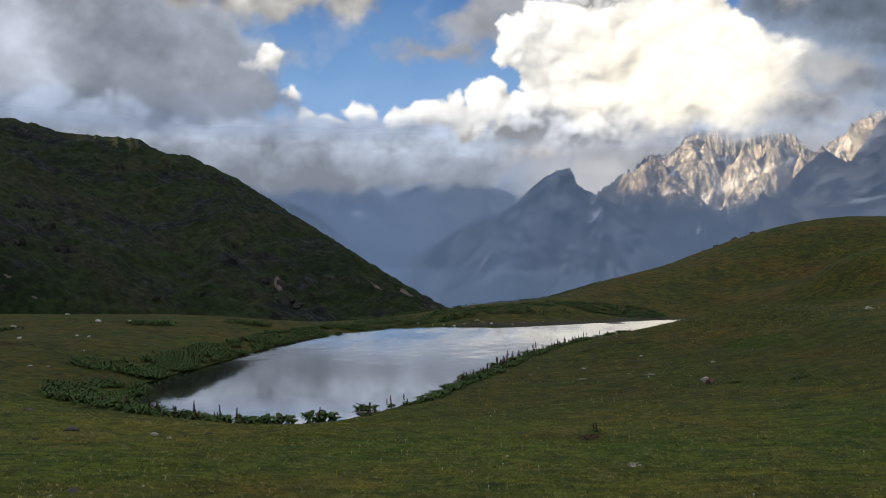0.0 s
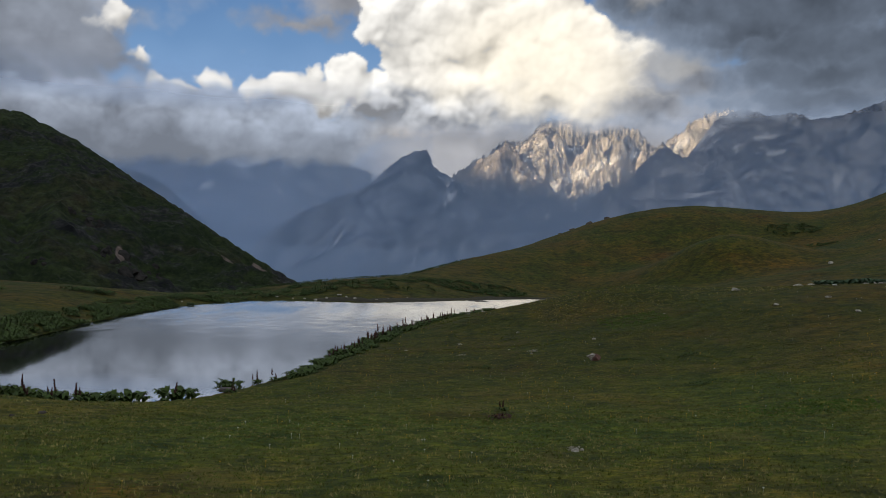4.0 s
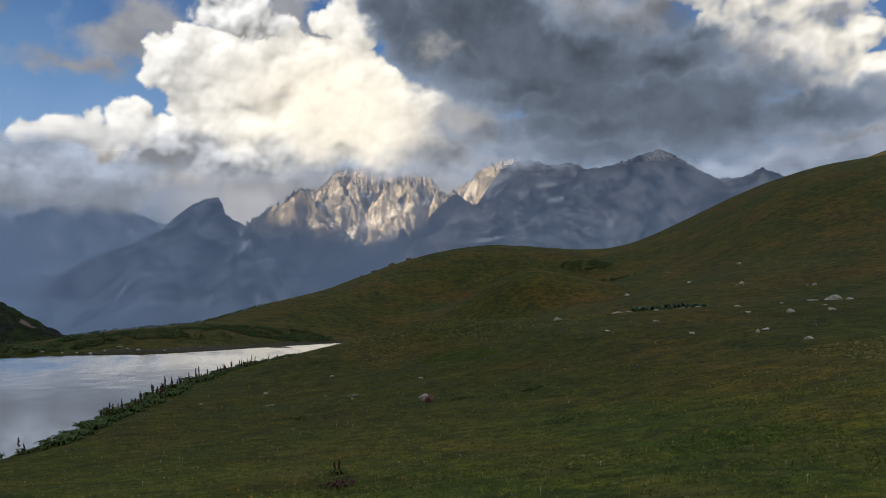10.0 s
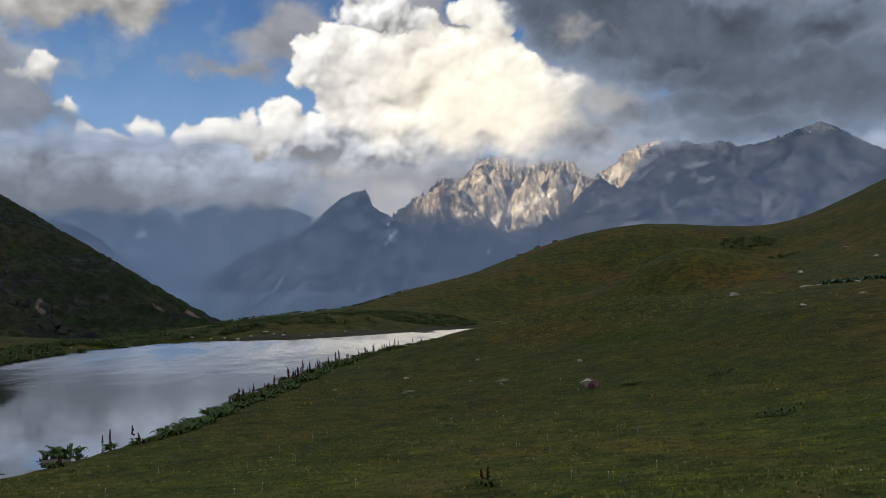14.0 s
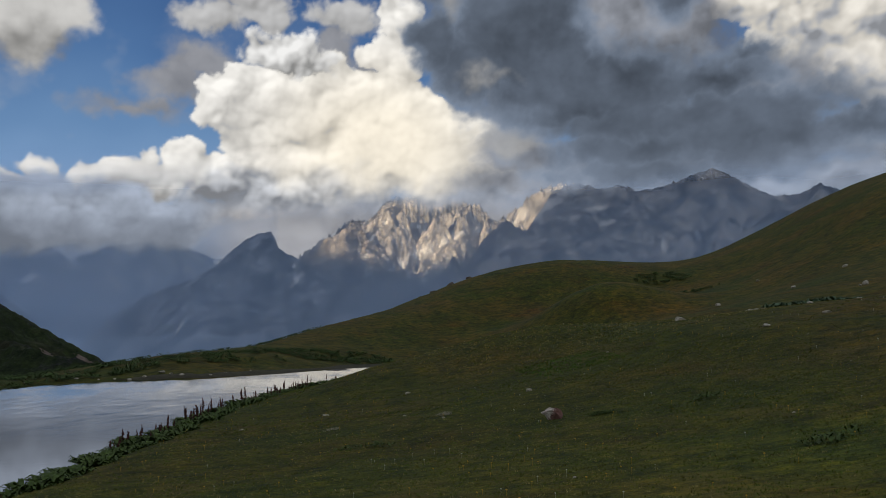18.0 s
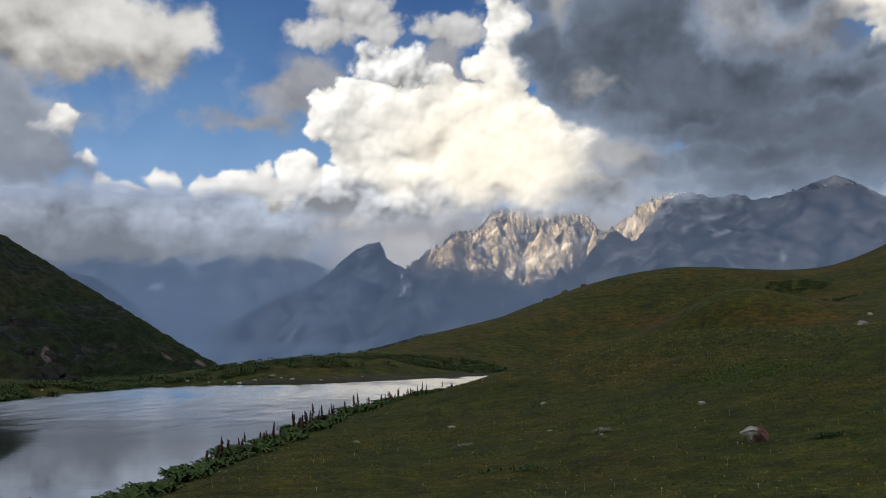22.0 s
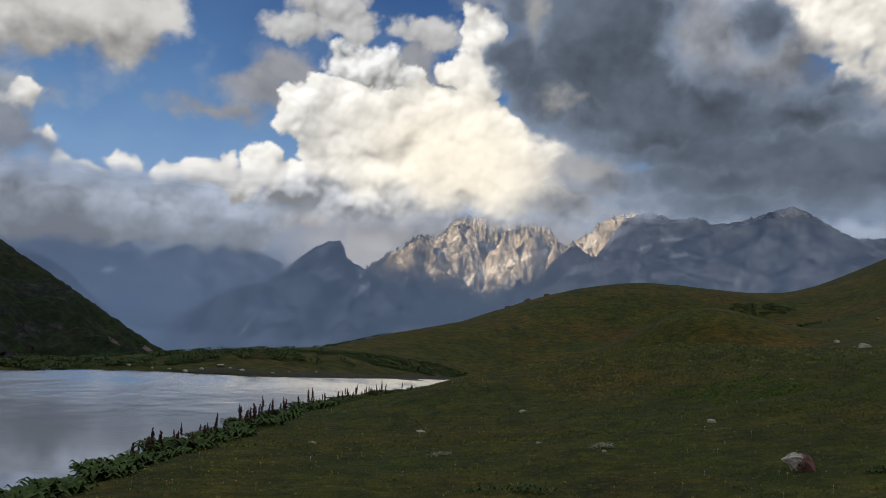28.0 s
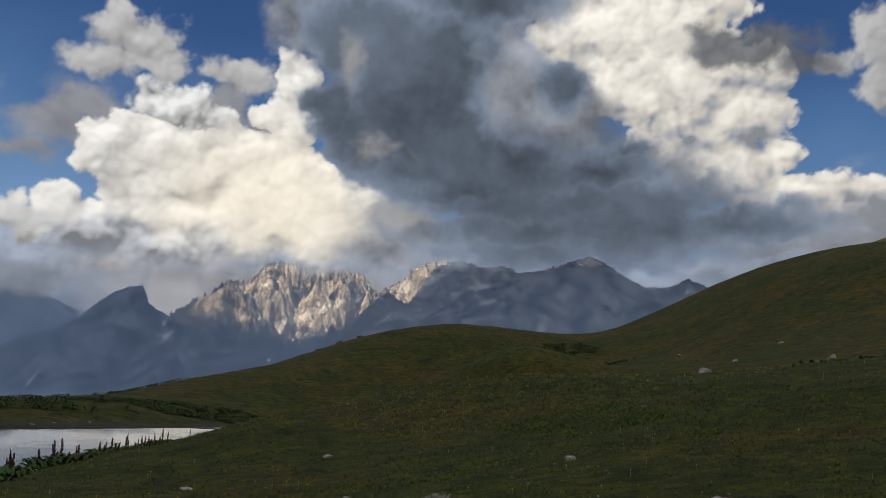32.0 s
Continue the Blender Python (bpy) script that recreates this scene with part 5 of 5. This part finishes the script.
for i, (x, y, k, h, s) in enumerate([(-12.0, 36.3, 3, 1, 1.05), (-10.3, 37.9, 2, 2, 0.7), (-10.9, 39.8, 3, 1, 0.7), (-9.9, 41.0, 2, 3, 0.6), (-9.1, 41.5, 2, 2, 0.75)]):
    dock_plant(x, y, k, h, 700 + i, s, "bushy dock standing alone at the water's edge")


def herb_patch(name, places, size, leaves, seed, label, mat):
    """Low broad-leaved herbs, many to a patch: bent leaf blades in one sheet of growth."""
    g = np.random.default_rng(seed)
    p = np.array(places, float)
    p = np.repeat(p, leaves, 0) + g.normal(0, size * 0.7, (len(p) * leaves, 2))
    if len(p) > 500:
        # the growth is clumped, with gaps between
        p = p[value_noise(p[:, 0] * 0.9, p[:, 1] * 0.9, seed) + 0.5 * value_noise(p[:, 0] * 2.7, p[:, 1] * 2.7, seed + 1) > 0.70]
    z = np.maximum(ground_at(p[:, 0], p[:, 1]), 0.0)
    n = len(p)
    a, l = g.uniform(0, 6.283, n), size * g.uniform(0.5, 1.2, n)
    h = size * g.uniform(0.1, 1.0, n)
    d, sd = np.stack([np.cos(a), np.sin(a)], -1), np.stack([-np.sin(a), np.cos(a)], -1)
    w = l * g.uniform(0.22, 0.4, n)
    v = np.empty((n, 5, 3))
    v[:, 0, :2], v[:, 0, 2] = p - d * l[:, None] * 0.5, z + h * 0.4
    v[:, 1, :2], v[:, 1, 2] = p + sd * w[:, None], z + h + 0.1 * size
    v[:, 2, :2], v[:, 2, 2] = p, z + h
    v[:, 3, :2], v[:, 3, 2] = p - sd * w[:, None], z + h + 0.1 * size
    v[:, 4, :2], v[:, 4, 2] = p + d * l[:, None] * 0.55, z + h * 0.75
    b = np.arange(n) * 5
    faces = np.concatenate([np.stack([b, b + 2, b + 1], -1), np.stack([b, b + 3, b + 2], -1), np.stack([b + 1, b + 2, b + 4], -1), np.stack([b + 2, b + 3, b + 4], -1)])
    me = bpy.data.meshes.new(name)
    me.vertices.add(n * 5)
    me.vertices.foreach_set("co", v.ravel().astype(np.float32))
    me.loops.add(faces.size)
    me.loops.foreach_set("vertex_index", faces.ravel().astype(np.int32))
    me.polygons.add(len(faces))
    me.polygons.foreach_set("loop_start", np.arange(0, faces.size, 3, dtype=np.int32))
    me.update(calc_edges=True)
    me.materials.append(mat)
    return tagged(new(name, me), label, "plants", kind="stuff")


def scattered(n, cx, cy, rx, ry, seed, turn=0.0):
    """Places inside an uneven oval."""
    g = np.random.default_rng(seed)
    out = []
    while len(out) < n:
        u, v = g.uniform(-1, 1, 2)
        if u * u + v * v < 0.75 + 0.35 * noise.noise(Vector((u * 2.3 + seed, v * 2.3, 0.0))) :
            c, s = math.cos(turn), math.sin(turn)
            out.append((cx + u * rx * c - v * ry * s, cy + u * rx * s + v * ry * c))
    return out


def beside(points, width, n, seed):
    """Places scattered along a line, up to that far to its left."""
    g = np.random.default_rng(seed)
    line = np.array(along(points, 0.25))
    i = g.integers(0, len(line) - 1, n)
    d = line[i + 1] - line[i]
    d /= np.hypot(*d.T)[:, None] + 1e-9
    off = width * g.random(n) ** 1.3 * (0.6 + 0.8 * np.array([0.5 + 0.5 * noise.noise(Vector((k * 0.06, seed, 0))) for k in i]))
    return line[i] + np.stack([-d[:, 1], d[:, 0]], -1) * off[:, None]


# marsh herbs in the western bay and along the west and far shores
herb_patch("marsh_herbs", scattered(340, -26.0, 41.0, 2.4, 4.8, 3, 0.25), 0.25, 13, 11, "dense broad-leaved marsh herbs in the shallow bay", LEAF)
herb_patch("marsh_herbs", scattered(520, -24.0, 37.4, 5.2, 1.9, 5, -0.62), 0.32, 12, 10, "dense broad-leaved marsh herbs in the shallow bay", LEAF)
herb_patch("marsh_herbs", scattered(160, -29.5, 47, 3.2, 1.6, 4, -0.4), 0.25, 10, 12, "dense broad-leaved marsh herbs by the bay", LEAF)
herb_patch("shore_herbs", beside([(-26.2, 47), (-26.8, 55), (-27.3, 67), (-26.4, 81), (-22.8, 92)], 3.4, 1900, 13), 0.30, 9, 13, "green herbs in a thick belt along the shore", LEAF)
herb_patch("shore_herbs", beside([(-22.8, 92.5), (-17, 100), (-10, 106), (-2, 112)], 8.0, 800, 14), 0.34, 7, 14, "patchy low herbs behind the far shore", LEAF_FAR)
herb_patch("herb_patch", scattered(620, 2.5, 121.5, 9.5, 6, 15, 0.1), 0.30, 10, 15, "dark green broad-leaved herbs on the far slope", LEAF_FAR)
herb_patch("herb_patch", scattered(150, 64.0, 159.5, 5.5, 5.0, 16), 0.36, 8, 16, "dark green herbs in the hollow below the saddle", LEAF_FAR)
herb_patch("herb_patch", scattered(90, 62, 145, 6, 2.0, 17, -0.3), 0.34, 7, 17, "thin dark herbs in the hollow below the saddle", LEAF_FAR)
herb_patch("herb_patch", scattered(190, 28.4, 63.6, 3.0, 1.1, 18), 0.44, 11, 18, "grey-green thistles among pale stones", plain("grey-green thistle leaf", (0.060, 0.105, 0.046), 0.7, 0.5, 3))
herb_patch("rim_herbs", beside([(-30, 104), (-20, 111), (-8, 128), (3, 150)], 7.0, 700, 19), 0.30, 8, 19, "uneven low herbs along the rim of the meadow", LEAF_FAR)
herb_patch("herb_patch", scattered(60, -41, 73.5, 3.2, 1.4, 20), 0.4, 5, 20, "dark herbs on the western meadow", LEAF_FAR)
herb_patch("herb_patch", scattered(50, -34, 79, 3.0, 1.4, 21), 0.4, 5, 21, "dark herbs on the western meadow", LEAF_FAR)
herb_patch("herb_patch", beside([(-53.5, 68), (-52.5, 60), (-51, 53.5), (-46, 47)], 2.0, 260, 31), 0.34, 8, 31, "dark green herbs in a strip beside the path", LEAF_FAR)
herb_patch("herb_patch", scattered(150, -38.6, 42.0, 2.6, 1.3, 32), 0.26, 9, 32, "dense dark herbs below the path", LEAF)
herb_patch("withered_herbs", scattered(40, -40.0, 50.5, 3.4, 2.6, 33), 0.16, 5, 33, "withered brown herbs thinly strewn over the meadow", STEM)
herb_patch("grass_tuft", scattered(30, 7.0, 42.6, 0.36, 0.16, 34), 0.09, 8, 34, "low dark tuft of grass beside the boulder", LEAF)
herb_patch("herb_patch", scattered(12, 7.8, 33.2, 0.5, 0.3, 22), 0.16, 6, 22, "small green herbs in the turf", LEAF)
herb_patch("herb_patch", scattered(14, 0.3, 43.0, 0.9, 0.25, 23), 0.15, 5, 23, "small yellowing herbs in the turf", LEAF)
herb_patch("herb_patch", scattered(8, -0.05, 25.4, 0.35, 0.25, 24), 0.16, 5, 24, "small reddish weeds in the turf", SEED)
herb_patch("herb_patch", scattered(10, 9.9, 41.6, 0.5, 0.3, 25), 0.16, 5, 25, "small green herbs in the turf", LEAF)

dock_plant(0.2, 27.4, 2, 2, 740, 0.5, "withered red-brown dock standing alone in the turf", "")
dock_plant(10.4, 104.5, 2, 1, 741, 0.9, "small dark dock standing alone on the far bank", "")
PALE_TUFT = plain("dry pale flower tuft", (0.30, 0.27, 0.19), 0.9, 0.4, 30)
herb_patch("flower_tuft", scattered(16, 3.3, 47.8, 0.32, 0.2, 26), 0.10, 6, 26, "tuft of dry pale flowers in the grass", PALE_TUFT)
herb_patch("flower_tuft", scattered(10, -0.5, 48.3, 0.25, 0.12, 27), 0.09, 5, 27, "tuft of dry pale flowers in the grass", PALE_TUFT)
herb_patch("flower_tuft", scattered(8, 1.0, 19.3, 0.14, 0.1, 28), 0.07, 5, 28, "tuft of dry pale flowers beside a small stone", PALE_TUFT)


# ---- turf ----
def blades(name, n, box, height, seed, label, mats, clump=6, wide=0.006):
    """Single grass blades in small clumps, rooted in the turf."""
    g = np.random.default_rng(seed)
    x0, x1, y0, y1 = box
    c = np.stack([g.uniform(x0, x1, n * 2), g.uniform(y0, y1, n * 2)], -1)
    keep = (ground_at(c[:, 0], c[:, 1]) > 0.12) & (g.random(n * 2) < 0.35 + 0.65 * value_noise(c[:, 0] * 0.7, c[:, 1] * 0.7, seed))
    c = c[keep][:n]
    p = np.repeat(c, clump, 0) + g.normal(0, height * 0.55, (len(c) * clump, 2))
    z = ground_at(p[:, 0], p[:, 1])
    m = len(p)
    a, tilt = g.uniform(0, 6.283, m), g.uniform(0.4, 1.6, m)
    h = height * g.uniform(0.5, 1.25, m)
    side = np.stack([np.cos(a), np.sin(a)], -1) * wide * g.uniform(0.6, 1.5, m)[:, None]
    lean = np.stack([-np.sin(a), np.cos(a)], -1) * (h * tilt)[:, None] + g.normal(0, 0.2, (m, 2)) * h[:, None]
    v = np.empty((m, 3, 3))
    v[:, 0, :2], v[:, 0, 2] = p - side, z - 0.012
    v[:, 1, :2], v[:, 1, 2] = p + side, z - 0.012
    v[:, 2, :2], v[:, 2, 2] = p + lean, z + h
    me = bpy.data.meshes.new(name)
    me.vertices.add(m * 3)
    me.vertices.foreach_set("co", v.ravel().astype(np.float32))
    me.loops.add(m * 3)
    me.loops.foreach_set("vertex_index", np.arange(m * 3, dtype=np.int32))
    me.polygons.add(m)
    me.polygons.foreach_set("loop_start", np.arange(0, m * 3, 3, dtype=np.int32))
    for k in mats:
        me.materials.append(k)
    me.polygons.foreach_set("material_index", np.repeat(g.integers(0, len(mats), len(c)), clump).astype(np.int32))
    me.update(calc_edges=True)
    return tagged(new(name, me), label, "grass", kind="stuff")


GREEN = plain("green grass blade", (0.105, 0.142, 0.020), 0.8, 0.4, 1.5)
OLIVE = plain("olive grass blade", (0.138, 0.135, 0.024), 0.85, 0.4, 1.5)
STRAW = plain("straw grass blade", (0.34, 0.28, 0.10), 0.9, 0.4, 1.5)
blades("grass", 26000, (-10, 10, 3, 26), 0.042, 41, "short alpine grass blades", (GREEN, OLIVE, GREEN, OLIVE, STRAW), 7, 0.006)
blades("grass", 34000, (-11, 16, 24, 52), 0.036, 42, "short alpine grass blades", (GREEN, OLIVE, GREEN, OLIVE, GREEN, OLIVE, STRAW), 6, 0.006)
blades("grass", 16000, (-30, -8, 4, 36), 0.05, 43, "short alpine grass blades", (GREEN, OLIVE, OLIVE, STRAW), 5, 0.010)
blades("grass", 22000, (8, 40, 8, 72), 0.045, 44, "short alpine grass blades", (GREEN, OLIVE), 5, 0.009)
blades("grass", 14000, (-7, 16, 50, 100), 0.055, 45, "short alpine grass blades", (GREEN, OLIVE), 5, 0.010)


blades("dry_grass", 2600, (5, 26, 58, 70), 0.08, 47, "dry straw-coloured grass on the crest", (STRAW, OLIVE), 5, 0.012)
blades("dry_grass", 900, (19.5, 25, 33, 38.5), 0.06, 48, "patch of pale dry grass on the slope", (STRAW,), 6, 0.02)


LUSH = plain("lush dark grass blade", (0.085, 0.165, 0.022), 0.8, 0.4, 1.5)
blades("grass", 900, (8.6, 12.4, 53.5, 58.5), 0.04, 61, "patch of lush dark green grass", (LUSH,), 7, 0.012)
blades("grass", 700, (6.5, 10.5, 24.0, 26.5), 0.032, 62, "patch of lush dark green grass", (LUSH,), 7, 0.010)


def flowers(name, n, box, colour, size, seed, label):
    """Tiny flower heads on thin stems, strewn over the turf."""
    g = np.random.default_rng(seed)
    r, verts, faces = random.Random(seed), [], []
    made = 0
    while made < n:
        x, y = r.uniform(box[0], box[1]), r.uniform(box[2], box[3])
        if r.random() > 0.2 + 1.1 * max(0.0, noise.noise(Vector((x * 0.16, y * 0.16, seed)))):
            continue
        if ground_z(x, y) < 0.25:
            continue
        z, h, s = ground_z(x, y), r.uniform(0.05, 0.13), size * r.uniform(0.7, 1.3)
        c = Vector((x, y, z + h))
        rod(verts, faces, (x, y, z - 0.02), c, 0.002, 0.002, 3)
        b = len(verts)
        verts.extend(c + Vector((math.cos(k * 1.0472) * s, math.sin(k * 1.0472) * s, s * (0.5 if k % 2 else 0.1))) for k in range(6))
        verts.extend((c + Vector((0, 0, s * 0.9)), c - Vector((0, 0, s * 0.4))))
        for k in range(6):
            faces += [(b + k, b + (k + 1) % 6, b + 6), (b + (k + 1) % 6, b + k, b + 7)]
        made += 1
    me = quick_mesh(name, verts, faces)
    me.materials.append(colour)
    return tagged(new(name, me), label, "flowers", kind="stuff")


YELLOW = plain("yellow petals", (0.62, 0.36, 0.04), 0.7, 0.2, 40)
WHITISH = plain("whitish petals", (0.62, 0.60, 0.50), 0.7, 0.2, 40)
flowers("yellow_flowers", 520, (-7, 18, 24, 70), YELLOW, 0.019, 51, "small yellow meadow flowers on thin stems")
flowers("white_flowers", 280, (-7, 26, 12, 75), WHITISH, 0.016, 52, "small whitish meadow flowers on thin stems")
flowers("yellow_flowers", 60, (-6, 8, 8, 26), YELLOW, 0.014, 53, "small yellow meadow flowers on thin stems")
